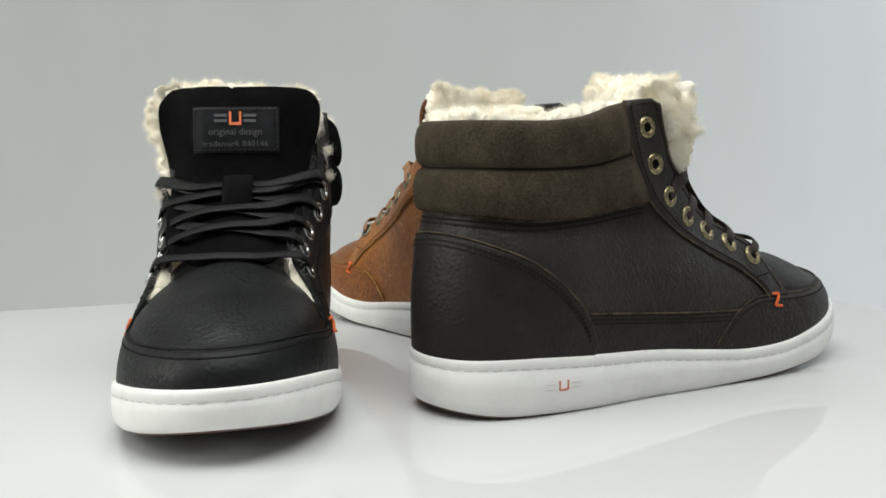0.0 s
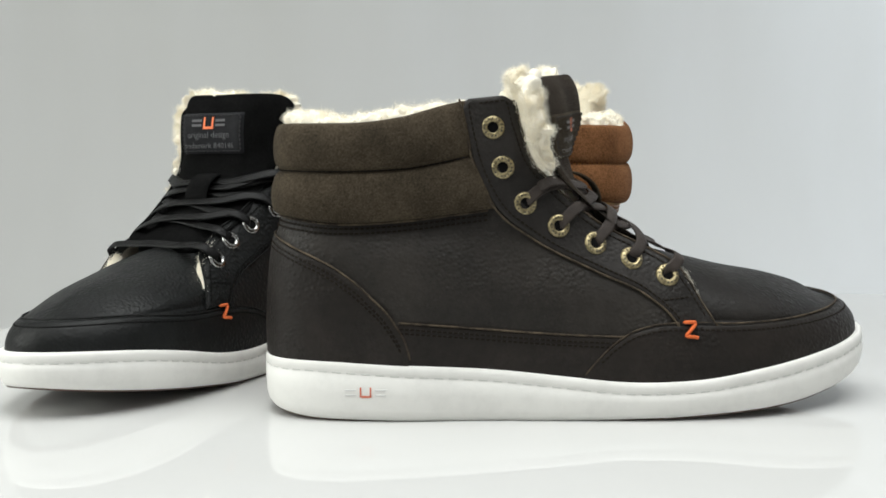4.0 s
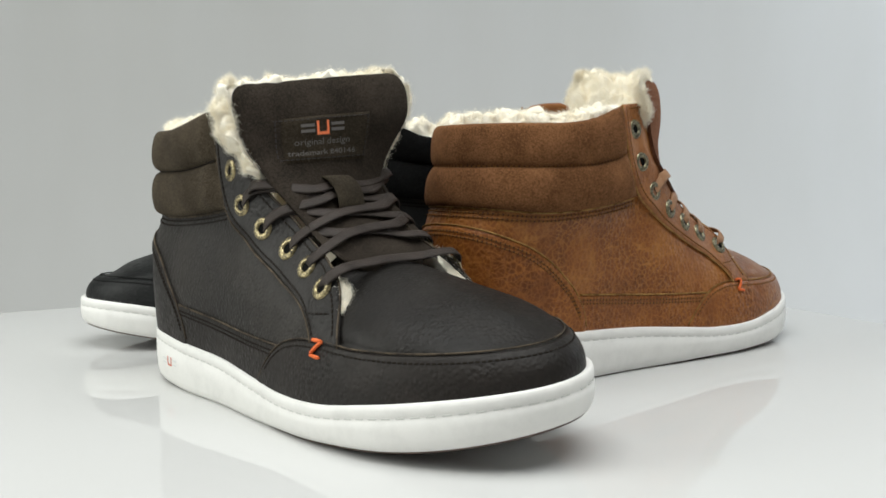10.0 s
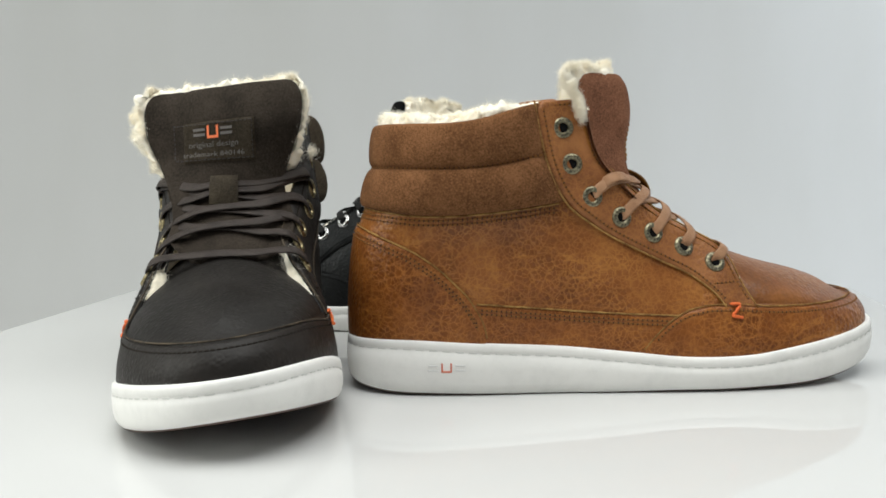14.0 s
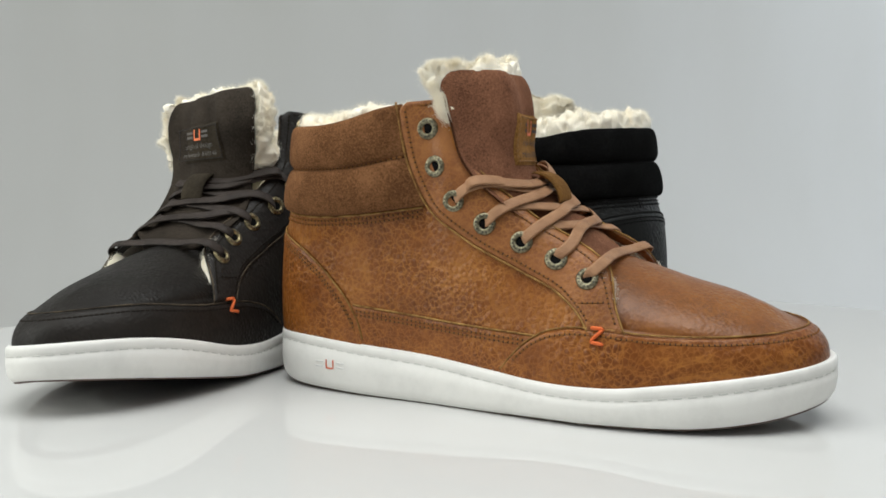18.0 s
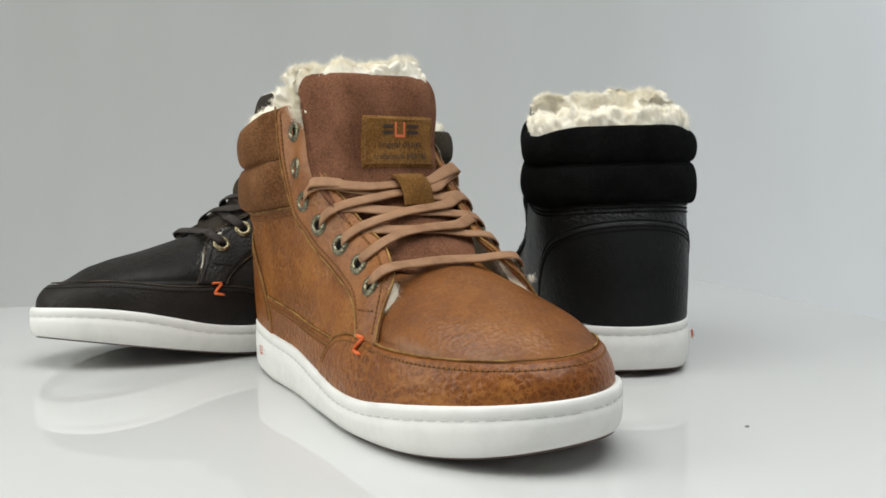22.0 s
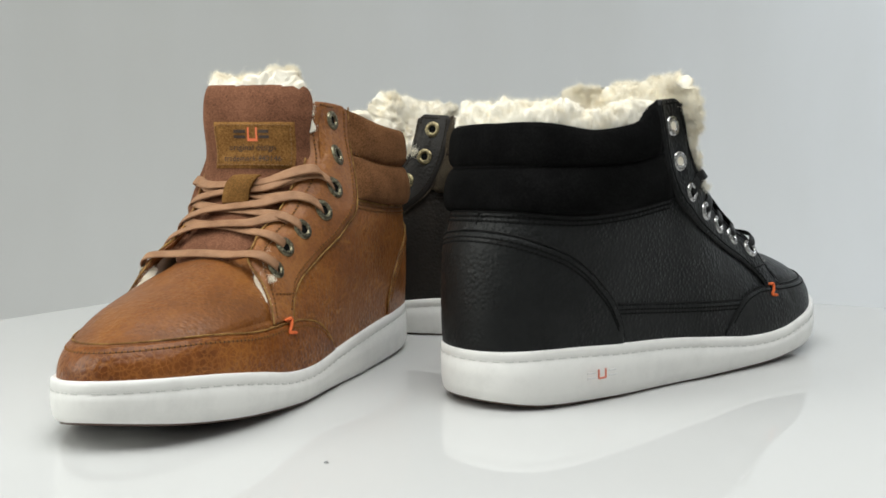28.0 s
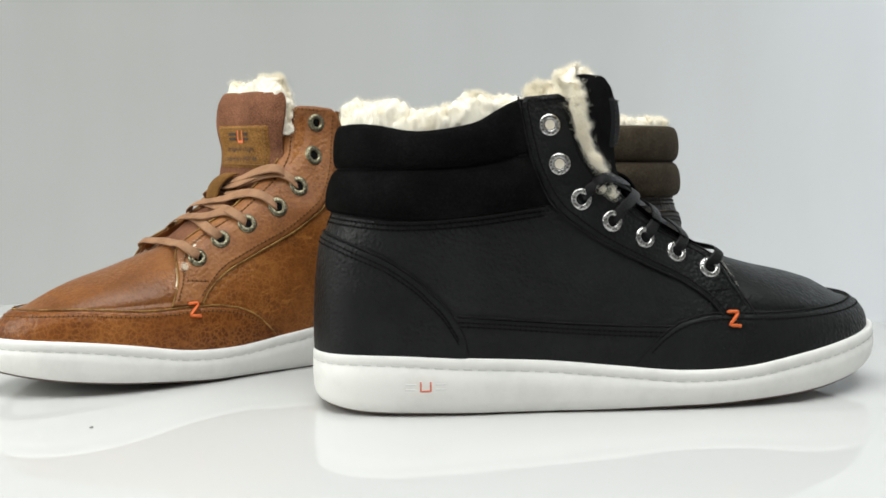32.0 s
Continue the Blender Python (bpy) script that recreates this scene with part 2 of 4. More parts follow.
# ---- the form of the boot: x from heel to toe, -y outer side, z up from the plate ----
LENGTH = 0.300
W_OUT = graph((0, 0), (0.1, 0.0233), (0.2, 0.0360), (0.3, 0.0417), (0.4, 0.0452), (0.5, 0.0510), (0.6, 0.0552), (0.7, 0.0515), (0.8, 0.0388), (0.9, 0.0205), (1.0, 0))
W_IN = graph((0, 0), (0.1, 0.0260), (0.2, 0.0410), (0.3, 0.0470), (0.4, 0.0482), (0.5, 0.0498), (0.6, 0.0530), (0.7, 0.0502), (0.8, 0.0382), (0.9, 0.0205), (1.0, 0))
SOLE_TOP = graph((0, 0.0290), (0.02, 0.0295), (0.068, 0.0270), (0.113, 0.0243), (0.146, 0.0210), (0.172, 0.0186), (0.204, 0.0200), (0.235, 0.0255), (0.26, 0.0293), (0.28, 0.0316), (0.300, 0.0334))
SOLE_BOTTOM = graph((0, 0.0030), (0.02, 0.0006), (0.04, 0.0), (0.17, 0.0), (0.19, 0.0008), (0.222, 0.0040), (0.245, 0.0068), (0.27, 0.0106), (0.300, 0.0158))
UPPER_TOP = graph((0, 0.1390), (0.035, 0.1386), (0.065, 0.141), (0.092, 0.147), (0.106, 0.1495), (0.1195, 0.1508), (0.1238, 0.1350), (0.1285, 0.1212), (0.137, 0.1107),
                  (0.150, 0.0988), (0.163, 0.0889), (0.180, 0.0795), (0.197, 0.0700), (0.207, 0.0535), (0.213, 0.044), (0.222, 0.034), tight=True)
K_TOP = graph((0, 1.0), (0.07, 1.0), (0.092, 0.92), (0.111, 0.83), (0.130, 0.82), (0.158, 0.66), (0.190, 0.60), (0.200, 0.66), (0.213, 0.86), (0.23, 0.9))
LEAN = graph((0.02, 0.0), (0.045, 0.0), (0.062, 0.0012), (0.083, 0.0042), (0.098, 0.0085), (0.117, 0.0105), (0.145, 0.0110))
RIDGE = graph((0.16, 0.0860), (0.19, 0.0752), (0.21, 0.0700), (0.2284, 0.0648), (0.2546, 0.0588), (0.272, 0.0530), (0.29, 0.0445))


def xs(u):
    return LENGTH / 2 * (1 - np.cos(math.pi * np.abs(u)))


def us(x):
    return np.arccos(np.clip(1 - 2 * np.asarray(x, float) / LENGTH, -1, 1)) / math.pi


def half_width(u):
    return np.where(u < 0, -W_OUT(np.abs(u)), W_IN(np.abs(u)))


def middle(x):
    return 0.0022 * smooth(x, 0.06, 0.12) + 0.0012 * smooth(x, 0.22, 0.29)


SHAPE = {"lift": 0.0028, "stay_out": 0.0, "roll_out": 0.0, "narrow": 1.0, "heel_in": 0.0, "toe": 1.0, "top_in": 0.0, "top_out": 0.0, "up_in": 0.0, "up_out": 0.0, "droop": 0.0, "thick": 0.0, "heel": 0.0}


def twist(P, name):
    """The forefoot leans outwards a little, its inner side stands higher; each boot's shaft has settled in its own way."""
    lift = SHAPE["lift"] * smooth(P[:, 0], 0.17, 0.28) * np.clip(P[:, 1] / 0.05, -1, 1) * (1 - smooth(P[:, 2], 0.05, 0.10))
    P[:, 2] = np.where(P[:, 2] < 0.0035, np.maximum(P[:, 2] + lift, np.minimum(P[:, 2], 0.0004)), P[:, 2] + lift)
    P[:, 0] += SHAPE["heel"] * smooth(P[:, 2], 0.075, 0.135) * (1 - smooth(P[:, 0], 0.02, 0.085))
    press = smooth(P[:, 2], 0.055, 0.09) * smooth(P[:, 0], 0.01, 0.06) * (1 - 0.75 * smooth(P[:, 0], 0.155, 0.185))
    P[:, 1] += SHAPE["stay_out"] * press * smooth(-P[:, 1], 0.0, 0.03)
    fold = smooth(P[:, 2], 0.075, 0.10) * smooth(P[:, 0], 0.0, 0.025) * (1 - smooth(P[:, 0], 0.085, 0.115))
    P[:, 1] += SHAPE["roll_out"] * fold * smooth(-P[:, 1], 0.0, 0.03)
    P[:, 1] += SHAPE["heel_in"] * (1 - smooth(P[:, 0], 0.02, 0.15))
    P[:, 1] *= 1 - (1 - SHAPE["narrow"]) * (1 - smooth(P[:, 0], 0.22, 0.29))
    sink = SHAPE["droop"] * smooth(P[:, 0], 0.15, 0.29) * (1 - smooth(P[:, 2], 0.075, 0.12))
    sink = sink + SHAPE["thick"] * smooth(P[:, 0], 0.19, 0.29) * (1 - smooth(P[:, 2], 0.012, 0.026))
    P[:, 2] = np.maximum(P[:, 2] - sink, np.minimum(P[:, 2], 0.0004))
    P[:, 0] = np.where(P[:, 0] > 0.19, 0.19 + (P[:, 0] - 0.19) * SHAPE["toe"], P[:, 0])
    if name not in ("tongue", "tongue_fleece", "label_patch", "lace_loop"):
        w = smooth(P[:, 2], 0.080, 0.140) * smooth(P[:, 0], 0.035, 0.105)
        P[:, 1] += w * np.where(P[:, 1] > 0, SHAPE["top_in"], -SHAPE["top_out"]) * smooth(np.abs(P[:, 1]), 0.0, 0.03)
        P[:, 2] += w * smooth(P[:, 0], 0.075, 0.11) * np.where(P[:, 1] > 0, SHAPE["up_in"], SHAPE["up_out"]) * smooth(np.abs(P[:, 1]), 0.0, 0.03)
    return P


def with_offset(f, u, z, off):
    u, z = np.broadcast_arrays(np.asarray(u, float), np.asarray(z, float))
    P = f(u, z)
    if np.ndim(off) == 0 and off == 0:
        return P
    n = unit(np.cross(f(u, z + 3e-4) - f(u, z - 3e-4), f(u + 1e-3, z) - f(u - 1e-3, z)))
    return P + n * np.asarray(off)[..., None]


def shell(u, z):
    """The outer face of the quarters and shaft: u runs round from heel (0) to toe (1), minus outside."""
    x = xs(u)
    zs, zt = SOLE_TOP(x), UPPER_TOP(x)
    t = np.clip((z - zs) / np.maximum(zt - zs, 0.004), -0.2, 1.2)
    tp = np.clip(t, 0, 1.2)
    k = 0.945 - (0.945 - K_TOP(x)) * tp**1.8 + (0.17 - 0.12 * smooth(x, 0.09, 0.16)) * t * (1 - t)
    ease = 1 - smooth(x, 0.0, 0.10)
    return np.stack([x + 0.0018 * (1 - smooth(x, 0, 0.03)) + LEAN(z) * ease, half_width(u) * k + middle(x), z], -1)


def toe_ring(u, z):
    """The wall of the toe box below its rim."""
    x = xs(u)
    zs = SOLE_TOP(x)
    t = np.clip((z - zs) / (0.0462 - zs), -0.3, 1.3)
    k = 0.936 - 0.02 * t - 0.070 * np.clip(t, 0, 1.3)**2.2
    dx = 0.0048 + 0.0005 * t + 0.0085 * np.clip(t, 0, 1.3)**2.4
    return np.stack([x - dx * smooth(x, 0.2, 0.3), half_width(u) * k + middle(x), z], -1)


def low_wall(u, z):
    f = smooth(xs(u), 0.185, 0.235)[..., None]
    return shell(u, z) * (1 - f) + toe_ring(u, z) * f


def on_shell(u, z, off=0.0):
    return with_offset(shell, u, z, off)


def on_wall(u, z, off=0.0):
    return with_offset(low_wall, u, z, off)


def sole_wall(u, z):
    x = xs(u)
    return np.stack([x, half_width(u) + middle(x), z], -1)


# border lines in (x, z)
COUNTER = graph((0, 0.0860), (0.0125, 0.0815), (0.036, 0.0717), (0.0525, 0.0593), (0.065, 0.0447), (0.0693, 0.036), (0.0720, 0.025))
PAD_LOW = graph((0, 0.0955), (0.035, 0.0925), (0.0705, 0.0939), (0.112, 0.0985))
PAD_MID = graph((0, 0.1165), (0.0353, 0.1163), (0.0707, 0.1176), (0.101, 0.1222))
STRIP = graph((0.055, 0.0475), (0.065, 0.0468), (0.12, 0.0420), (0.167, 0.0390), (0.18, 0.0385))
MUD = graph((0.149, 0.0190), (0.157, 0.0285), (0.1645, 0.0357), (0.172, 0.0405), (0.182, 0.0435), (0.2, 0.0448), (0.213, 0.0446), (0.245, 0.0450), (0.28, 0.0456), (0.300, 0.0460))
FACE_REAR = curve((0.0950, 0.1486), (0.0980, 0.1322), (0.1026, 0.1149), (0.1119, 0.0974), (0.1292, 0.0837), (0.1583, 0.0682), (0.1800, 0.0575), (0.1905, 0.0490), (0.1945, 0.0435))
FACE_FRONT = curve((0.1205, 0.1508), (0.1238, 0.1350), (0.1285, 0.1210), (0.1370, 0.1105), (0.1500, 0.0988), (0.1630, 0.0888), (0.1800, 0.0797), (0.1965, 0.0700), (0.2065, 0.0540), (0.2125, 0.0435))
_t = np.linspace(0, 1, 60)
_fr = FACE_REAR(_t)
_ff = FACE_FRONT(np.linspace(0, 1, 80))
FACE_X = lambda z: np.interp(z, _fr[::-1, 1], _fr[::-1, 0])
EYELETS = {-1: ((0.1107, 0.1355), (0.1150, 0.1172), (0.1250, 0.1005), (0.1405, 0.0897), (0.1580, 0.0810), (0.1748, 0.0735), (0.1912, 0.0657)),
           1: ((0.1108, 0.1395), (0.1160, 0.1210), (0.1285, 0.1045), (0.1425, 0.0935), (0.1605, 0.0848), (0.1765, 0.0770), (0.1922, 0.0680))}
TONGUE_LINE = curve((0.205, 0.0660), (0.195, 0.0722), (0.182, 0.0815), (0.170, 0.0910), (0.158, 0.1010), (0.148, 0.1120), (0.1435, 0.126), (0.1425, 0.140), (0.139, 0.153), (0.134, 0.164))


def raised(f, border, ns, nt, thick, width, height, extra=None):
    """A leather piece laid on a face: border(s, t) gives (u, z); its rim is rounded down into the face."""
    def steps(n, size):
        a, b = 0.0004 / size, 0.0012 / size
        return np.r_[0, a, b, np.linspace(b, 1 - b, n)[1:-1], 1 - b, 1 - a, 1], np.r_[-0.0006, 0.55, 1.0, np.ones(n - 2), 1.0, 0.55, -0.0006]
    s, hs = steps(ns, width)
    t, ht = steps(nt, height)
    S, T = np.meshgrid(s, t, indexing="ij")
    u, z = border(S, T)
    H = np.minimum.outer(hs, ht)
    off = np.where(H < 0, H, H * thick)
    if extra is not None:
        off = off + extra(S, T) * np.clip(H, 0, 1)
    V = with_offset(f, u, z, off)
    return V.reshape(-1, 3), grid_faces(len(s), len(t))


def orient(v, f, center):
    """Turn all faces away from a point inside."""
    V = np.asarray(v)
    q = f[len(f) // 2]
    n = np.cross(V[q[1]] - V[q[0]], V[q[2]] - V[q[0]])
    return [t[::-1] for t in f] if np.dot(n, V[q[0]] - np.array(center)) < 0 else f


def rim_height(u):
    """Upper edge of the toe guard; it sits lower on the inner side."""
    x = xs(u)
    return MUD(x) - 0.0024 * np.where(u > 0, smooth(x, 0.155, 0.18) * (1 - smooth(x, 0.225, 0.275)), 0.0)


MIDDLE_POINT = (0.12, 0.002, 0.05)


def stitch_row(P, N, pitch=0.0025, length=0.0018, wide=0.0008, holes=None):
    """Short raised threads along a line P with face normals N; low dark blocks between them stand for the shade in
    needle holes.
    """
    d = np.r_[0, np.cumsum(np.linalg.norm(np.diff(P, axis=0), axis=1))]
    out = []
    for a in np.arange(pitch * 0.5, d[-1], pitch):
        c = np.array([np.interp(a, d, P[:, i]) for i in range(3)])
        e = np.array([np.interp(min(a + 0.0004, d[-1]), d, P[:, i]) for i in range(3)])
        b = np.array([np.interp(max(a - 0.0004, 0), d, P[:, i]) for i in range(3)])
        n = unit(np.array([np.interp(a, d, N[:, i]) for i in range(3)]))
        ax = unit(e - b)
        out.append(box(c, ax, np.cross(n, ax), n, length, wide, 0.0006))
        if holes is not None:
            holes.append(box(c + ax * pitch / 2, ax, np.cross(n, ax), n, (pitch - length) * 0.9, wide * 1.25, 0.00024))
    return out


def line_on(f, u, z, off):
    P0, P1 = with_offset(f, u, z, off), with_offset(f, u, z, np.asarray(off) + 0.001)
    return P0, unit(P1 - P0)


# ---- wool ----
def fluff(V, N, amp, size, seed):
    """Push points out in round puffs of the given size with finer curls on them."""
    out = np.empty_like(V)
    for i, (p, n) in enumerate(zip(V, N)):
        q = Vector(p) / size + Vector((seed, seed * 1.7, -seed))
        q = q + 0.35 * noise.noise_vector(q * 1.3)
        d = noise.voronoi(q)[0]
        h = (0.62 + 0.60 * noise.noise(q * 0.55 + Vector((3, 1, 7)))) * max(0.0, 1 - (min(d[0], 0.85) / 0.85) ** 2) + 0.60 * noise.noise(q * 0.40) + 0.26 * noise.noise(q * 1.9) + 0.10 * noise.noise(q * 4.5)
        side = noise.noise_vector(q + Vector((9, 4, 2)))
        out[i] = np.array(p) + np.array(n) * amp * h + np.array(side) * amp * 0.20 * np.linalg.norm(n)
    return out


def fibres(V, N, count, length, rng, lively=None):
    """Fine curled hairs in small locks, most of them close to the wool, a few wisps that stand off."""
    per = 14
    k = count // per
    pick = (rng.integers(0, len(V), k) if lively is None else rng.choice(lively, k)).repeat(per)
    n = unit(N[pick])
    amount = np.clip(np.linalg.norm(N[pick], axis=1), 0.15, 1)[:, None]
    m = len(pick)
    tip = (unit(rng.normal(0, 1, (k, 3))) * 0.9).repeat(per, 0)
    lean = unit(n * 0.45 + tip + rng.normal(0, 0.45, (m, 3)))
    root = V[pick] + rng.normal(0, 0.0010, (m, 3)) - n * 0.0008
    wisp = np.where(rng.uniform(0, 1, k) < 0.008, 2.4, 1.0).repeat(per)
    l = (length * wisp * rng.uniform(0.4, 1.0, k).repeat(per) ** 1.5 * rng.uniform(0.6, 1.2, m))[:, None] * amount
    side = unit(np.cross(lean, n + rng.normal(0, 0.3, (m, 3))))
    up = np.cross(side, lean)
    w = side * rng.uniform(0.00005, 0.00011, (m, 1))
    ph = rng.uniform(0, 6.28, (k, 1)).repeat(per, 0) + rng.normal(0, 0.6, (m, 1))
    rows = []
    for s in (0.0, 0.30, 0.60, 0.85, 1.0):
        a = ph + 6.0 * s
        c = root + lean * l * s + (side * np.cos(a) + up * np.sin(a)) * l * 0.24 * s
        f = 1.0 - 0.6 * s
        rows += [c - w * f, c + w * f]
    P = np.stack(rows, 1).reshape(-1, 3)
    a = np.arange(m)[:, None] * 10
    F = np.concatenate([a + np.array([2 * q, 2 * q + 1, 2 * q + 3, 2 * q + 2]) for q in range(4)])
    return P, [tuple(x) for x in F.tolist()]


def wool_part(name, V, faces, N, amp, size, seed, mat, parent, hairs, length, label="", lively=None):
    rng = np.random.default_rng(seed)
    W = fluff(V, N, amp, size, seed * 3.1)
    hv, hf = fibres(W, N, hairs, length, rng, lively)
    v, f = merge([(W, faces), (hv, hf)])
    return part(name, v, f, [mat, WOOL_HAIR], parent, label, [0] * len(faces) + [1] * len(hf))


# ---- pieces of the boot ----
def sole(parent):
    n = 220
    u = np.linspace(-1, 1, n, endpoint=False)
    x = xs(u)
    P = sole_wall(u, np.zeros(n))[:, :2]
    T = unit(np.roll(P, -1, 0) - np.roll(P, 1, 0))
    O = np.stack([T[:, 1], -T[:, 0]], 1)
    if np.dot(O[n // 4], P[n // 4] - np.array([0.15, 0])) < 0:
        O = -O
    zt, zb = SOLE_TOP(x), SOLE_BOTTOM(x)
    profile = [(-0.0090, 0, -0.0018), (-0.0035, 0, -0.0006), (-0.0016, 0, 0.0), (-0.0005, 0, -0.0007), (-0.0001, 0, -0.0022), (0.0, 0, -0.0044), (-0.0004, 0, -0.0051),
               (-0.0004, 0, -0.0056), (0.0001, 0, -0.0062), (0.0003, 0.5, 0), (0.0, 1, 0.0065), (-0.0007, 1, 0.0035), (-0.0021, 1, 0.0014), (-0.0045, 1, 0.0004), (-0.010, 1, 0.0002)]
    rows = []
    for off, f, dz in profile:
        z = zt * (1 - f) + zb * f + dz
        rows.append(np.column_stack([P + O * off, z]))
    V = np.concatenate(rows)
    F = grid_faces(len(profile), n, False, True)
    F.append(tuple(range((len(profile) - 1) * n, len(profile) * n)))
    F.append(tuple(range(n))[::-1])
    F = orient(V, F[:-2], (0.15, 0, 0.012)) + F[-2:]
    mid = part("midsole", V, F, WHITE_RUBBER, parent, "off-white rubber cup sole with stitched groove")
    # dark tread, inset under the cup
    tread = [(-0.0029, 0, 0.0016), (-0.0034, 0, 0.0002), (-0.012, 0, 0.0001)]
    V = np.concatenate([np.column_stack([P + O * o, zb + dz]) for o, _, dz in tread])
    F = orient(V, grid_faces(len(tread), n, False, True), (0.15, 0, 0.012)) + [tuple(range(2 * n, 3 * n))]
    part("outsole", V, F, TREAD, parent, "thin brown rubber tread")
    # groove stitching
    uu = np.linspace(-0.995, 0.995, 900)
    z = SOLE_TOP(xs(uu)) - 0.0053
    L, N = line_on(sole_wall, uu, z, 0.0)
    v, f = merge(stitch_row(L - N * 0.0003, N, 0.0068, 0.0042, 0.0006))
    part("sole_stitching", v, f, SOLE_THREAD, parent, "grey thread in the sole groove", smooth=False)
    # raised maker's mark on the outer side near the heel
    marks = {LOGO_GREY: [], LOGO_RED: []}

    def bar(x0, x1, z0, z1, mat):
        c = np.array([(x0 + x1) / 2])
        L, N = line_on(sole_wall, -us(c), np.array([(z0 + z1) / 2]), 0.0003)
        e, _ = line_on(sole_wall, -us(c + 0.001), np.array([(z0 + z1) / 2]), 0.0003)
        ax = unit(e[0] - L[0])
        marks[mat].append(box(L[0], ax, np.cross(N[0], ax), N[0], abs(x1 - x0), abs(z1 - z0), 0.0006))
    for x0 in (0.0405, 0.0545):
        for k in (0.0130, 0.0154):
            bar(x0, x0 + 0.0052, k, k + 0.0006, LOGO_GREY)
    bar(0.0474, 0.0482, 0.0123, 0.0170, LOGO_RED)
    bar(0.0520, 0.0528, 0.0123, 0.0170, LOGO_RED)
    bar(0.0482, 0.0520, 0.0121, 0.0130, LOGO_RED)
    for mat, b in marks.items():
        for v, f in b:
            part("sole_mark", v, f, mat, mid, "red moulded bar" if mat is LOGO_RED else "pale grey moulded bar", smooth=False)


def edge_line(name, L, mat, parent, r=0.00050):
    v, f = tube(L, r, 5)
    part(name, v, f, mat, parent)


def uppers(parent, c):
    LE, EDGE, THREAD = c["leather"], c["edge"], c["thread"]
    # quarters: one shell round the heel
    x_end = 0.2105
    uu = np.linspace(-us(x_end), us(x_end), 260)
    tt = np.linspace(0, 1, 70)
    U, T = np.meshgrid(uu, tt, indexing="ij")
    zlo, zhi = SOLE_TOP(xs(U)) - 0.002, np.minimum(UPPER_TOP(xs(U)), 0.1370 + 0.13 * (xs(U) - 0.06).clip(0)) - 0.0012
    V = on_shell(U, zlo + (zhi - zlo) * T).reshape(-1, 3)
    inner = on_shell(U[:, -25:], (zlo + (zhi - zlo) * T)[:, -25:][:, ::-1], -0.004).reshape(-1, 3)
    F = grid_faces(len(uu), len(tt))
    part("quarter", V, orient(V, F, MIDDLE_POINT), LE, parent, c["words"] + " quarters")
    part("lining", inner, grid_faces(len(uu), 25), WOOL_FLAT, parent, "cream wool lining, darker than the collar fleece")
    stitches, holes = [], []

    def seam(f, u, z, off, second=0.0):
        L, N = line_on(f, u, z, off)
        stitches.extend(stitch_row(L, N, holes=holes))

    # heel counter
    def counter(s, t):
        u = (2 * s - 1) * us(0.0715)
        z0, z1 = SOLE_TOP(xs(u)) - 0.002, COUNTER(xs(u))
        return u, z0 + np.maximum(z1 - z0, 0.0003) * t
    v, f = raised(shell, counter, 130, 26, 0.0012, 0.18, 0.05)
    part("heel_counter", v, orient(v, f, MIDDLE_POINT), c["leather_plain"], parent, c["words"] + " heel counter")
    u = np.linspace(-us(0.0710), us(0.0710), 240)
    edge_line("counter_edge", with_offset(shell, u, COUNTER(xs(u)) + 0.0002, 0.0009), EDGE, parent)
    for d in (0.0030, 0.0052):
        u = np.linspace(-us(0.0685), us(0.0685), 240)
        seam(shell, u * 0.985, COUNTER(xs(u)) - d, 0.0013)
    # backstay seam over the counter
    z = np.linspace(0.089, 0.096, 6)
    edge_line("back_seam", with_offset(shell, np.zeros(6), z, 0.0002), EDGE, parent, 0.0004)
    for sg in (-1, 1):
        # low strip, on the outer side alone
        if sg < 0:
            def strip(s, t):
                x = 0.0590 + (0.172 - 0.0590) * s
                u = sg * us(x)
                z0 = SOLE_TOP(x) - 0.002
                return u, z0 + (STRIP(x) - z0) * t
            v, f = raised(shell, strip, 60, 12, 0.0007, 0.11, 0.025)
            part("side_strip", v, orient(v, f, (0.12, 0, 0.03)), c["leather_plain"], parent)
            x = np.linspace(0.0660, 0.171, 120)
            edge_line("strip_edge", with_offset(shell, sg * us(x), STRIP(x) + 0.0003, 0.0006), EDGE, parent)
            for d in (0.0026, 0.0046):
                seam(shell, sg * us(x[:-4]), STRIP(x[:-4]) - d, 0.0008)

        # facing with the eyelets
        def facing(s, t):
            a, b = FACE_REAR(t), FACE_FRONT(t)
            far, low = (c["face_in"] if sg > 0 else c["face_out"]) * (1 - smooth(t, 0.80, 0.93)), smooth(t, 0.15, 0.40)
            b = b + np.stack([far * (0.9 - 0.4 * low), far * 0.8 * low], -1)
            inset = 0.20 * np.clip(1 - t / 0.035, 0, 1) ** 2
            p = a + (b - a) * (inset + (1 - 2 * inset) * s)[..., None]
            return sg * us(p[..., 0]), p[..., 1]

        def face(u, z):
            """The shell, which bends over the edge of the tongue."""
            P = shell(u, z)
            past = np.clip(P[..., 0] - np.interp(z, _ff[::-1, 1], _ff[::-1, 0]) + 0.004 + 0.005 * smooth(z, 0.105, 0.130), 0, 0.016)
            P[..., 1] -= np.where(u > 0, 1, -c["face_out"] / 0.0048) * past * 0.42 * smooth(z, 0.060, 0.075)
            return P
        over_pad = lambda S, T: 0.0017 * (1 - smooth(S, 0.0, 0.5)) * (1 - smooth(T, 0.40, 0.50))
        v, f = raised(face, facing, 16, 90, 0.0014, 0.019, 0.16, over_pad)
        f = orient(v, f, (0.12, 0, 0.06))
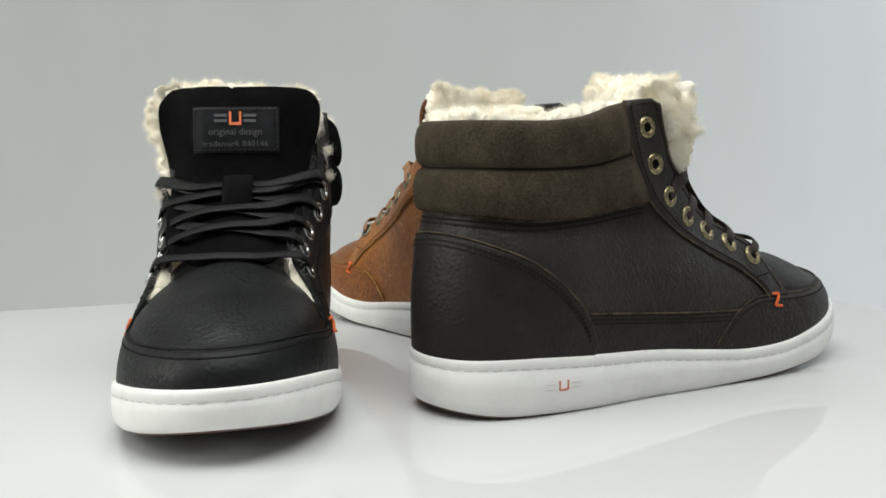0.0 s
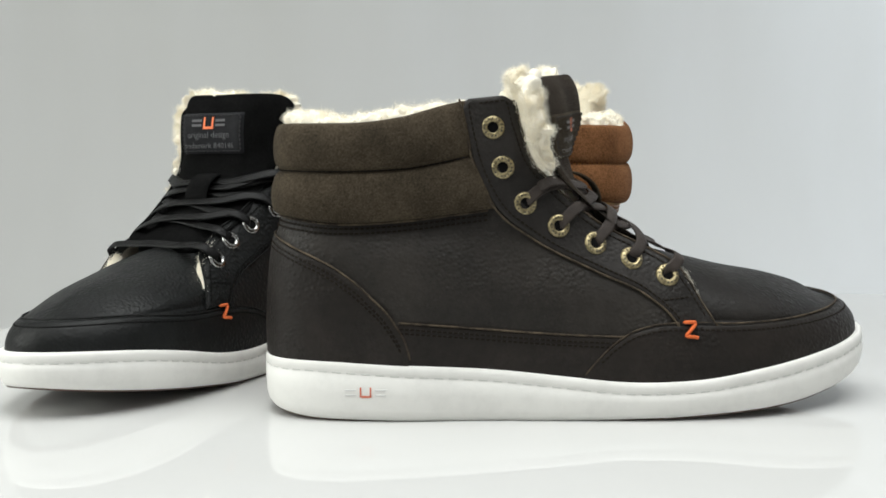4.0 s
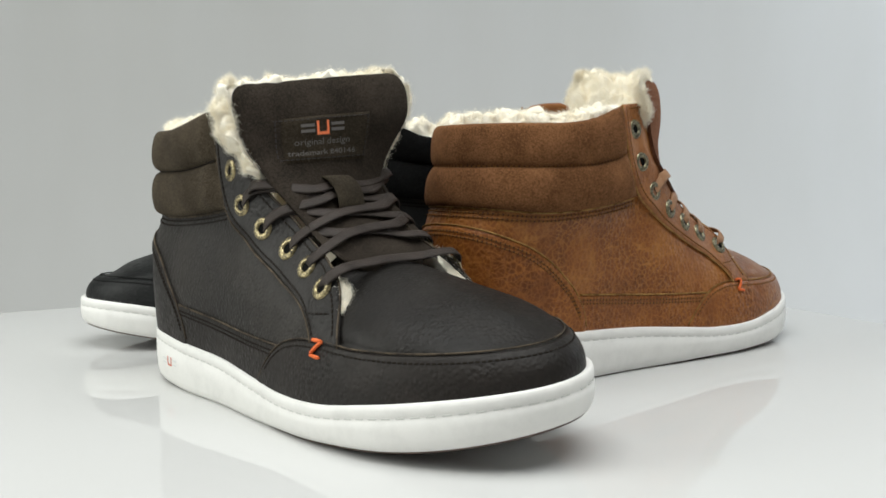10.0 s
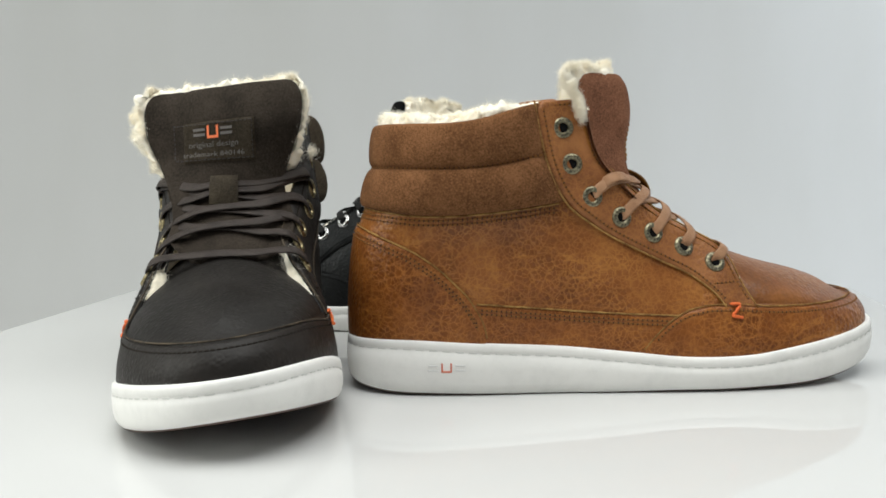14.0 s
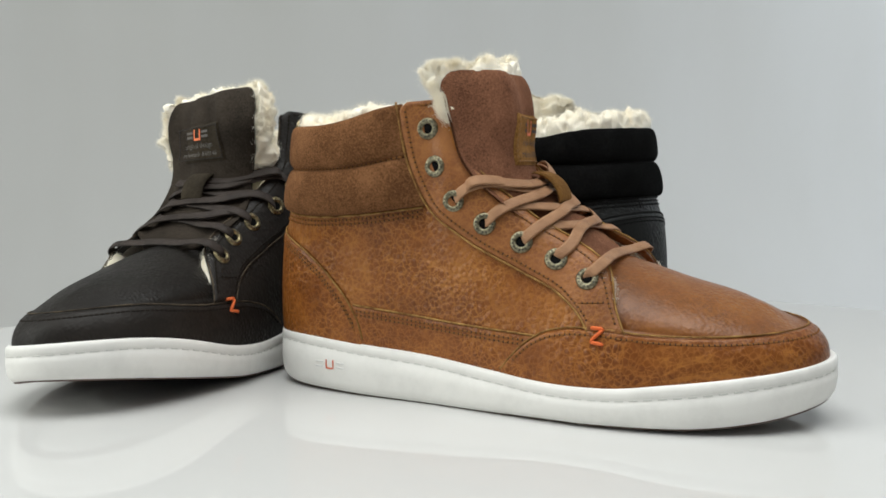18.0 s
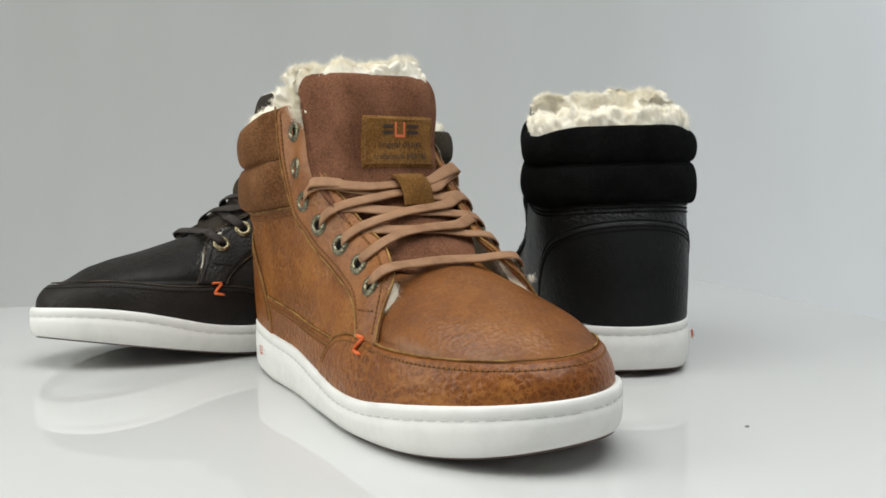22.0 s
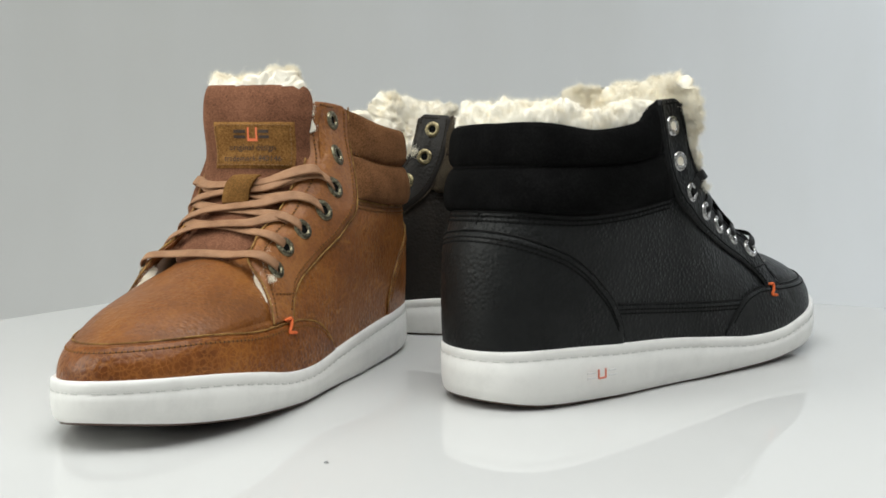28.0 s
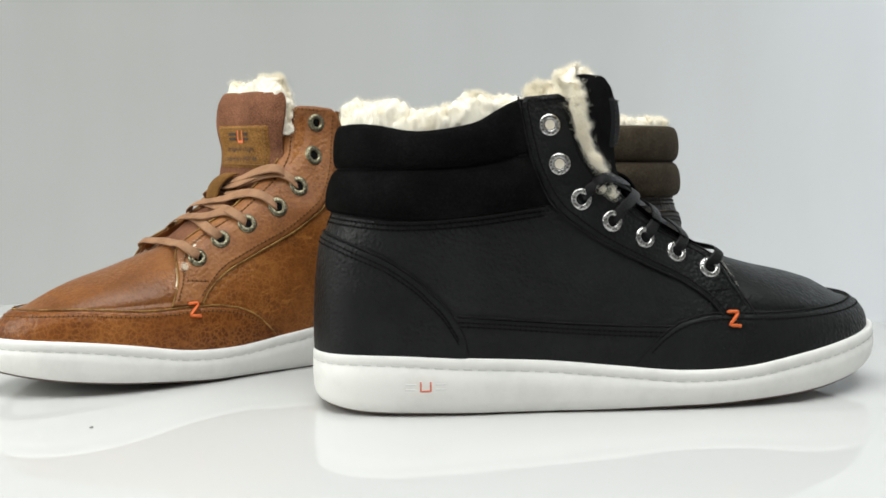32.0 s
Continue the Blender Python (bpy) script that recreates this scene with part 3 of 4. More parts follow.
        v2, f2 = raised(face, facing, 16, 90, -0.0020, 0.019, 0.16)
        f2 = [q[::-1] for q in orient(v2, f2, (0.12, 0, 0.06))]
        v, f = merge([(v, f), (v2, f2)])
        part("facing", v, f, c["leather_face"], parent, c["words"] + " eyelet facing")
        a = FACE_REAR(np.linspace(0, 1, 140))
        edge_line("facing_edge", with_offset(shell, sg * us(a[:, 0]), a[:, 1], 0.0010 + 0.0013 * (1 - smooth(np.linspace(0, 1, 140), 0.40, 0.50))), EDGE, parent)
        u, z = facing(np.linspace(0.1, 0.9, 30), np.full(30, 0.018))
        seam(shell, u, z, 0.0015)
        u, z = facing(np.ones(140), np.linspace(0.02, 1, 140))
        edge_line("throat_edge", with_offset(face, u, z, 0.0008), EDGE, parent, 0.0005)
        for q in (0.14, 0.86):
            a = np.linspace(0.02, 0.97, 160)
            u, z = facing(np.full(160, q), a)
            seam(face, u, z, 0.0015 + over_pad(np.full(160, q), a))
        u, z = facing(np.linspace(0.2, 0.8, 20), np.full(20, 0.90))
        seam(shell, u, z, 0.0015)
        # fleece showing between the facing and the vamp
        b = FACE_FRONT(np.linspace(0.62 if sg > 0 else 0.79, 0.92 if sg > 0 else 0.89, 70))
        spread = np.sin(np.linspace(0.04, 0.96, 70) * math.pi) ** 0.7
        for_row = [with_offset(shell, sg * us(b[:, 0] + dx * spread), b[:, 1] + dz * spread, o) for dx, dz, o in ((-0.002, -0.001, -0.0012), (0.0006, 0.0006, -0.0012), (0.0017, 0.0010, -0.0026), (0.0028, 0.0004, -0.0060))]
        V = np.concatenate(for_row)
        N = np.tile(unit(np.array([0.4, 0.6 * sg, 0.6])), (len(V), 1))
        wool_part("throat_fleece", V, orient(V, grid_faces(4, 70), (0.12, 0, 0.03)), N, 0.0016, 0.004, 5 + sg, WOOL, parent, 2800, 0.0018)

    # vamp
    u0 = us(0.172)
    uu = np.concatenate([np.linspace(-1, -u0, 90), np.linspace(u0, 1, 90)])
    vv = np.linspace(0, 1, 56)
    for rng_u in (uu[:90], uu[90:]):
        U, Vv = np.meshgrid(rng_u, vv, indexing="ij")
        x = xs(U)
        zr0 = 0.0455
        lowz = SOLE_TOP(x) - 0.001 + (zr0 - SOLE_TOP(x) + 0.001) * np.clip(Vv / 0.45, 0, 1)
        low = toe_ring(U, lowz)
        q = np.clip((Vv - 0.45) / 0.55, 0, 1)
        rim = toe_ring(U, np.full_like(U, zr0))
        rim[..., 1] = middle(x) + (rim[..., 1] - middle(x)) * (0.93 + 0.05 * smooth(x, 0.19, 0.23))
        xr = x - 0.0107 * smooth(x, 0.2, 0.3) - 0.0250 * q * smooth(x, 0.225, 0.300)
        top = np.stack([xr, middle(x) + (rim[..., 1] - middle(x)) * np.cos(q * math.pi / 2) ** 1.12,
                        zr0 + (RIDGE(xr) - zr0) * np.sin(q * math.pi / 2) ** 1.12], -1)
        P = np.where((Vv <= 0.45)[..., None], low * 1.0, top)
        V = P.reshape(-1, 3)
        F = orient(V, grid_faces(90, 56), (0.22, 0, 0.03))
        if rng_u[0] < 0:
            first = (V, F)
    v, f = merge([first, (V, F)])
    part("vamp", v, f, c["leather_vamp"], parent, c["words"] + " vamp over the toes")

    # toe guard that wraps the front
    def guard(s, t):
        u = us(0.1497) + (2 - 2 * us(0.1497)) * s
        u = np.where(u > 1, u - 2, u)
        z0 = SOLE_TOP(xs(u)) - 0.002
        return u, z0 + np.maximum(rim_height(u) - z0, 0.0003) * t

    def guard_face(u, z):
        w = np.where(u > 1, u - 2, np.where(u < -1, u + 2, u))
        return low_wall(w, z)
    v, f = raised(guard_face, guard, 220, 18, 0.0013, 0.36, 0.024)
    part("toe_guard", v, orient(v, f, (0.2, 0, 0.03)), c["leather_plain"], parent, c["words"] + " toe guard")
    s = np.linspace(0.003, 0.997, 420)
    u, z = guard(s, np.ones_like(s))
    edge_line("guard_edge", with_offset(guard_face, u, z + 0.0003, 0.0010), EDGE, parent, 0.00045)
    u, z = guard(s[6:-6], np.ones_like(s[6:-6]))
    L, N = line_on(guard_face, u, z - 0.0028, 0.0013)
    stitches.extend(stitch_row(L, N, holes=holes))

    # padded collar: two rolls
    for lo, hi, bulge, name in ((PAD_LOW, PAD_MID, 0.0078, "lower_collar_roll"), (PAD_MID, None, 0.0082, "upper_collar_roll")):
        ns, nt = 190, 26
        s, t = np.meshgrid(np.linspace(-1, 1, ns), np.linspace(0, 1, nt), indexing="ij")
        if hi is None:
            zmax = lambda x: UPPER_TOP(np.minimum(x, 0.105)) - c["pad_drop"] * (smooth(x, 0.004, 0.04) * 0.8 + 0.2) * (1 - smooth(x, 0.07, 0.10))
        else:
            zmax = hi
        zz = np.linspace(0, 1, nt)
        zc = lo(0.05) + (zmax(0.05) - lo(0.05)) * t
        xlim = FACE_X(np.clip(lo(0.10) + (zmax(0.10) - lo(0.10)) * t, 0.05, 0.147)) + 0.0020
        x_of = us(xlim) * s
        z0, z1 = lo(xs(x_of)), zmax(xs(x_of))
        phi = math.pi * (t * (1.14 if hi is None else 1.0) - 0.5)
        z = z0 + (z1 - z0) * (np.sin(phi) + 1) / 2
        cs = np.cos(phi)
        h = np.where(cs >= 0, np.abs(cs) ** 0.55, cs * 1.1)
        fade = 1 - smooth(np.abs(s), 0.93, 1.0)
        heel = 0.84 + 0.16 * smooth(np.abs(x_of), 0.05, 0.25)
        wrinkle = np.array([noise.noise(Vector((float(a) * 9, float(b) * 60, 3.3))) for a, b in zip(x_of.ravel(), z.ravel())]).reshape(z.shape)
        off = bulge * c["puff"] * (1 + (c["puff_in"] - 1) * smooth(s, -0.15, 0.25)) * h * (0.25 + 0.75 * fade) * heel + 0.0009 * wrinkle * np.abs(h) + 0.0003
        V = on_shell(x_of, z, off).reshape(-1, 3)
        part(name, V, orient(V, grid_faces(ns, nt), MIDDLE_POINT), c["suede"], parent, c["suede_words"] + " padded collar roll")
    x_of = np.linspace(-us(0.099), us(0.099), 260)
    L, N = line_on(shell, x_of, PAD_MID(xs(x_of)) + 0.0002, 0.0036 * c["puff"])
    stitches.extend(stitch_row(L, N, 0.0027, 0.0019, 0.0007, holes))
    x_of = np.linspace(-us(0.108), us(0.108), 260)
    edge_line("collar_seam_edge", with_offset(shell, x_of, PAD_LOW(xs(x_of)) - 0.0006, 0.0006), EDGE, parent, 0.0005)
    for d in (0.0026, 0.0048):
        L, N = line_on(shell, x_of, PAD_LOW(xs(x_of)) - d, 0.0004)
        stitches.extend(stitch_row(L, N, holes=holes))
    v, f = merge(stitches)
    part("seam_stitching", v, f, THREAD, parent, c["thread_words"], smooth=False)
    # dark blocks in place of the shade inside the needle holes
    v, f = merge(holes)
    part("stitch_hole_shade", v, f, c["hole"], parent, smooth=False)


def eyelets(parent, c):
    prof = [(0.0024, -0.0022), (0.0025, 0.0004), (0.0029, 0.0010), (0.0036, 0.0011), (0.0048, 0.0009), (0.0053, 0.0004), (0.0055, -0.0003)]
    n = 24
    a = np.linspace(0, 2 * math.pi, n, endpoint=False)
    for sg in (-1, 1):
        for k, (x, z) in enumerate(EYELETS[sg]):
            u = sg * us(x)
            L, N = line_on(shell, np.array([u]), np.array([z]), 0.0015)
            p, nn = L[0], N[0]
            A = unit(np.cross(nn, [0, 0, 1.0]))
            B = np.cross(nn, A)
            V = np.concatenate([p + r * (np.cos(a)[:, None] * A + np.sin(a)[:, None] * B) + nn * h for r, h in prof] + [[p + nn * -0.0012]])
            F = grid_faces(len(prof), n, False, True)
            F = orient(V, F, p - nn * 0.05)
            slots = [0] * len(F)
            # nearly flush disc, coloured black for the shade in the hole
            base = len(V)
            ring = p + 0.00242 * (np.cos(a)[:, None] * A + np.sin(a)[:, None] * B) + nn * c["hole_up"][0 if k < 2 else 1]
            V = np.concatenate([V, ring])
            F = F + [tuple(range(base, base + n))]
            slots.append(1)
            # worn stamped marks round the rim
            for q in range(15):
                t0, t1 = 2 * math.pi * (q + 0.2) / 15, 2 * math.pi * (q + 0.55 + 0.15 * math.sin(q * 2.3)) / 15
                base = len(V)
                V = np.concatenate([V, [p + rr * (math.cos(tt) * A + math.sin(tt) * B) + nn * 0.00112 for rr, tt in ((0.0037, t0), (0.0045, t0), (0.0045, t1), (0.0037, t1))]])
                F = F + [tuple(range(base, base + 4))]
                slots.append(2)
            part("eyelet", V, F, [c["metal"], WOOL_FLAT if k < 2 and c is BLACK else HOLE_SHADE, STAMP], parent, c["metal_words"], slots)


def ribbon(P, N, wide, thick):
    P, T = np.asarray(P), unit(np.gradient(np.asarray(P), axis=0))
    B = unit(np.cross(N, T))
    N = np.cross(T, B)
    prof = [(-0.5, -0.35), (-0.5, 0.35), (-0.3, 0.5), (0, 0.55), (0.3, 0.5), (0.5, 0.35), (0.5, -0.35), (0.3, -0.5), (-0.3, -0.5)]
    V = np.concatenate([[p + b * wide * s + n * thick * h for s, h in prof] for p, b, n in zip(P, B, N)])
    F = grid_faces(len(P), len(prof), False, True)
    F += [tuple(range(len(prof)))[::-1], tuple(range(len(V) - len(prof), len(V)))]
    return V, F


def laces(parent, c, seed):
    rng = np.random.default_rng(seed)
    rows = {6: 0.10, 5: 0.20, 4: 0.305, 3: 0.400, 2: 0.482}

    def eye(sg, k, off):
        x, z = EYELETS[sg][k]
        return on_shell(np.array([sg * us(x)]), np.array([z]), off)[0]

    def rim(sg, k, fwd, off):
        x, z = EYELETS[sg][k]
        return on_shell(np.array([sg * us(x + 0.0042 * fwd)]), np.array([z + 0.0045 * fwd]), off)[0]

    def centre(tt, y, lift):
        p = TONGUE_LINE(np.array([tt]))[0]
        return np.array([p[0] + lift * 0.55, y, p[1] + lift * 0.83])
    strands = [(-1, 6, 6, 0.0034)]
    for k in (5, 4, 3, 2):
        strands += [(-1, k, k - 1, 0.0036), (1, k, k - 1, 0.0018)]
    for sg, k, to, lift in strands:
        t0 = rows[k]
        if to == k:
            pts = [eye(sg, k, -0.001), eye(sg, k, 0.0022) + np.array([0.0008, -sg * 0.001, 0.0012]), rim(sg, k, 1.0, 0.0036), centre(t0, sg * 0.013, lift), centre(t0, -sg * 0.013, lift), rim(-sg, k, 1.0, 0.0036), eye(-sg, k, 0.0022), eye(-sg, k, -0.001)]
        else:
            climb = 1.0 if k > 2 else 0.45
            j = lambda s: rng.normal(0, s)
            pts = [eye(sg, k, -0.001), eye(sg, k, 0.0022) + np.array([0.0008, -sg * 0.001, 0.0012]), rim(sg, k, 1.0, 0.0026), centre(t0 + 0.052 * climb + j(0.003), sg * 0.0165, lift), centre(t0 + 0.074 * climb + j(0.003), sg * 0.002, lift + 0.0004),
                   centre(t0 + 0.088 * climb + j(0.003), -sg * 0.0165, lift)]
            if k > 2:
                pts += [rim(-sg, to, 1.35, -0.0005), rim(-sg, to, 0.5, -0.0028)]
            else:
                pts += [rim(-sg, 2, 1.7, 0.0034), rim(-sg, 2, 0.9, -0.0026)]
        P = curve(*pts)(np.linspace(0, 1, 44))
        y = np.clip(P[:, 1] / 0.04, -1, 1)
        N = unit(np.stack([np.full(44, 0.5), y * 0.9, np.full(44, 0.75)], 1))
        v, f = ribbon(P, N, 0.0054, 0.0010)
        part("lace", v, f, c["lace_mat"], parent, c["lace_words"])


def tongue_width(tt, s, c):
    return WIDTH_T(tt) * (1 + c["flare"] * smooth(tt, 0.55, 0.8)) * np.where(np.asarray(s) > 0, 1 + c["wide_in"] * (-1.2 + 2.2 * smooth(tt, 0.34, 0.52)) * (1 - 0.45 * smooth(tt, 0.50, 0.66)), 1 + c["wide_out"])


def tongue_at(s, t, c, off=0.0):
    """s across (-1..1, minus outside), t up its length; each boot's tongue leans its own way."""
    tt = np.clip(t, 0, 1)
    p = TONGUE_LINE(tt)
    e = (TONGUE_LINE(np.clip(tt + 0.01, 0, 1)) - TONGUE_LINE(np.clip(tt - 0.01, 0, 1)))
    e = unit(e)
    nx, nz = e[..., 1], -e[..., 0]
    nx, nz = np.where(nx < 0, -nx, nx), np.where(nx < 0, -nz, nz)
    w = tongue_width(tt, s, c)
    corner = np.sqrt(np.clip(1 - np.clip((tt - 0.88) / 0.12, 0, 1) ** 2.8, 0, 1)) * c["corner"] + 1 - c["corner"]
    w = w * corner
    y = s * w
    up = smooth(tt, 0.45, 0.85)
    curl = np.where(y < 0, c["curl_out"], c["curl_in"])
    bend = -curl * np.clip(np.abs(y) - 0.018, 0, 1) ** 1.2 * (0.25 + 0.75 * up) - (5.2 + 700 * np.where(y > 0, c["face_in"], c["face_out"])) * y * y * (1 - up) + 0.0012 * np.sin(7 * s + 4 * tt) * up
    y = np.where(y < -0.022, -0.022 + (y + 0.022) * c["tuck_out"], y)
    x = p[..., 0] + nx * (off + bend)
    z = p[..., 1] + nz * (off + bend * 0.6 * (1 - up)) + up * c["lift"]
    x = x - up * y * math.tan(radians(c["twist"])) + smooth(tt, 0.35, 0.66) * c["fwd"] + smooth(tt, 0.66, 1.0) * c["top_fwd"]
    z = z + up * y * c["tilt"]
    return np.stack([x, y + c["shift"] * smooth(tt, 0.35, 0.62) + 0.002, z], -1)


WIDTH_T = graph((0, 0.008), (0.06, 0.013), (0.14, 0.0215), (0.24, 0.0295), (0.42, 0.0335), (0.55, 0.0335), (0.68, 0.0365), (0.85, 0.041), (1.0, 0.041))


def held_in(Q, lap, c):
    """The facings hold the sides of the tongue forward."""
    fx = np.interp(Q[..., 2], _ff[::-1, 1], _ff[::-1, 0]) - lap - np.where(Q[..., 1] > 0, c["face_in"], c["face_out"]) * 1.1
    fx = fx - 0.009 * smooth(Q[..., 2], 0.150, 0.160)
    hold = smooth(np.abs(Q[..., 1]), 0.020, 0.029)
    Q[..., 0] = np.where(Q[..., 0] < fx, Q[..., 0] + (fx - Q[..., 0]) * hold * 0.9, Q[..., 0])
    return Q


def tongue(parent, c, seed):
    ns, nt = 60, 110
    s = np.sin(np.linspace(-1, 1, ns) * math.pi / 2)
    S, T = np.meshgrid(s, np.linspace(0, 1, nt), indexing="ij")
    rimd = np.minimum(1 - np.abs(S), 1 - T * 0.9999)
    h = np.clip(rimd / 0.05, 0, 1) ** 0.5
    front = held_in(tongue_at(S, T, c, 0.0016 * h - 0.0006), c["fleece_lap"] - 0.0035, c).reshape(-1, 3)
    back = held_in(tongue_at(S, T, c, -0.0016 * h - 0.0008), c["fleece_lap"] - 0.0020, c).reshape(-1, 3)
    F = orient(front, grid_faces(ns, nt), (0.05, 0, 0.1))
    FB = orient(back, grid_faces(ns, nt), (0.4, 0, 0.1))
    v, f = merge([(front, F), (back, FB)])
    part("tongue", v, f, c["tongue_mat"], parent, c["tongue_words"] + " padded tongue")
    # fleece on its back, a thick pillow that stands proud of the rim and wraps forward round it
    ns, nt = 110, 110
    s = np.sin(np.linspace(-1, 1, ns) * math.pi / 2 * 0.96) / math.sin(math.pi / 2 * 0.96)
    tq = np.sin(np.linspace(0, 1, nt) * math.pi / 2 * 0.94) / math.sin(math.pi / 2 * 0.94)
    S, T = np.meshgrid(s, 0.40 + 0.60 * tq, indexing="ij")
    ends = c["fleece_from"]
    g = 1.0 + np.where(S < 0, c["fleece_out"], c["fleece_in"]) * smooth(T, ends - 0.06, ends + 0.22) - 0.32 * (1 - smooth(T, ends - 0.06, ends + 0.03))
    a = np.abs(S)
    q = (T - 0.40) / 0.60
    round_ = np.sqrt(np.clip(1 - a ** 7, 0, 1)) * np.sqrt(np.clip(1 - q ** 12, 0, 1))
    lifted = smooth(T, 0.80, 1.0) * c["fleece_top"] * (1 + c["fleece_tilt"] * S)
    past = np.clip((a * g - 0.97) / np.maximum(g - 0.97, 0.03), 0, 1)
    over = np.clip((T - 0.93) / 0.07, 0, 1)
    wrap = np.maximum(np.sin(past * math.pi), 0.12 * np.sin(over * math.pi))
    mid_off = -0.0050 - c["fleece_back"] * 0.30
    fr = tongue_at(S * g, T, c, mid_off + (-0.0030 - mid_off) * round_ - 0.0024 * over + c["wrap"] * wrap)
    bk = tongue_at(S * g, T, c, mid_off - c["fleece_back"] * 0.70 * round_)
    fr[..., 2] += lifted
    bk[..., 2] += lifted
    fr, bk = held_in(fr, c["fleece_lap"], c), held_in(bk, c["fleece_lap"], c)
    V1, V2 = fr.reshape(-1, 3), bk.reshape(-1, 3)
    out = np.stack([np.full(S.shape, -0.35), np.sign(S) * a ** 5 * 1.6, 0.2 + 1.5 * np.clip((T - 0.85) / 0.15, 0, 1)], -1)
    N2 = unit(out)
    N1 = N2 + (unit(out + np.array([1.0, 0, 0])) - N2) * round_[..., None] ** 0.5
    keep = np.clip(np.maximum(past, over) * 2.5, 0.02, 1)
    N1 = unit(N1) * np.maximum(keep, 1 - round_ ** 3)[..., None]
    shown = (0.12 + 0.88 * smooth(T, ends - 0.14, ends))[..., None]
    N1, N2 = (N1 * shown).reshape(-1, 3), (N2 * shown).reshape(-1, 3)
    v, f = merge([(V1, orient(V1, grid_faces(ns, nt), (0.05, 0, 0.1))), (V2, orient(V2, grid_faces(ns, nt), (0.4, 0, 0.1)))])
    rim_ids = np.flatnonzero(((past > 0.2) & (T < 0.93) & (T > ends - 0.08) | (over > 0.75)).ravel())
    inside = np.flatnonzero(((q > 0.72) | (a > 0.8) & (T > ends - 0.08)).ravel()) + len(V1)
    lively = np.concatenate([rim_ids, rim_ids, rim_ids, inside])
    wool_part("tongue_fleece", v, f, np.concatenate([N1, N2]), 0.0054, 0.0054, seed, WOOL, parent, 56000, 0.0024, "thick cream curly fleece behind the tongue", lively)

    # sewn label
    def on_tongue(sv, tv, off):
        return tongue_at(sv, tv, c, off)
    wide = c["label_half"]
    sv = np.r_[-1, -0.97, np.linspace(-0.94, 0.94, 24), 0.97, 1]
    tv = np.r_[0, 0.04, np.linspace(0.08, 0.92, 14), 0.96, 1]
    Sv, Tv = np.meshgrid(sv, tv, indexing="ij")
    t0, t1 = c["label_t"]
    edge = np.minimum.outer(np.r_[0, 0.6, np.ones(24), 0.6, 0], np.r_[0, 0.6, np.ones(14), 0.6, 0])
    Tm = t0 + (t1 - t0) * Tv
    Wd = tongue_width(Tm, c["label_y"] + Sv * wide, c)
    Sm = (c["label_y"] + Sv * wide) / Wd
    V = on_tongue(Sm, Tm, 0.0012 + 0.0012 * edge).reshape(-1, 3)
    lab = part("label_patch", V, orient(V, grid_faces(len(sv), len(tv)), (0.05, 0, 0.12)), c["label_mat"], parent, c["label_words"])

    def label_point(a, b, off=0.0026):
        """a across -1..1, b up 0..1 on the patch."""
        tm = t0 + (t1 - t0) * np.asarray(b, float)
        sm = (c["label_y"] + np.asarray(a, float) * wide) / tongue_width(tm, c["label_y"] + np.asarray(a, float) * wide, c)
        return on_tongue(sm, tm, off)
    ring = np.array([(-0.93, 0.07), (0.93, 0.07), (0.93, 0.93), (-0.93, 0.93), (-0.93, 0.07)])
    st = []
    for (a0, b0), (a1, b1) in zip(ring[:-1], ring[1:]):
        k = np.linspace(0, 1, 40)
        L = label_point(a0 + (a1 - a0) * k, b0 + (b1 - b0) * k)
        N = unit(label_point(a0 + (a1 - a0) * k, b0 + (b1 - b0) * k, 0.0036) - L)
        st += stitch_row(L, N, 0.0026, 0.0017, 0.0005)
    v, f = merge(st)
    part("label_stitching", v, f, c["label_thread"], lab, smooth=False)

    # maker's mark as plain bars, and the printed words
    def bars(name, rects, mat, words):
        for a0, a1, b0, b1 in rects:
            A, B = np.meshgrid(np.linspace(a0, a1, 5), np.linspace(b0, b1, 3), indexing="ij")
            V = label_point(A, B, 0.0029).reshape(-1, 3)
            part(name, V, orient(V, grid_faces(5, 3), (0.05, 0, 0.12)), mat, lab, words, smooth=False)
    bars("mark_bar", [(-0.46, -0.18, 0.66, 0.72), (-0.46, -0.18, 0.77, 0.83), (0.18, 0.46, 0.66, 0.72), (0.18, 0.46, 0.77, 0.83)], c["print"], "printed mark bar")
    bars("bracket_bar", [(-0.135, -0.085, 0.60, 0.88), (0.085, 0.135, 0.60, 0.88), (-0.085, 0.085, 0.60, 0.66)], ORANGE_PRINT, "orange printed bar")
    for text, b, width in (("original design", 0.40, 1.18), ("trademark 840146", 0.15, 1.46)):
        cu = bpy.data.curves.new("letters", "FONT")
        cu.body, cu.size, cu.align_x, cu.resolution_u = text, 1.0, "CENTER", 2
        tmp = new("letters", cu)
        bpy.context.view_layer.update()
        me = bpy.data.meshes.new_from_object(tmp)
        bpy.data.objects.remove(tmp)
        bpy.data.curves.remove(cu)
        co = np.empty(len(me.vertices) * 3)
        me.vertices.foreach_get("co", co)
        co = co.reshape(-1, 3)
        span = co[:, 0].max() - co[:, 0].min()
        k = width / span
        a = (co[:, 0] - (co[:, 0].max() + co[:, 0].min()) / 2) * k
        bb = b + co[:, 1] * k * wide / 0.0235
        P = label_point(a, bb, 0.0028)
        faces = [tuple(p.vertices) for p in me.polygons]
        bpy.data.meshes.remove(me)
        part("printed_words", P, faces, c["print"], lab, "grey printed words", smooth=False)

    # lace loop in the middle
    tl = np.linspace(0.405, 0.565, 18)
    lift = 0.0024 + 0.0058 * np.sin(np.linspace(0.02, 0.98, 18) * math.pi) ** 0.6
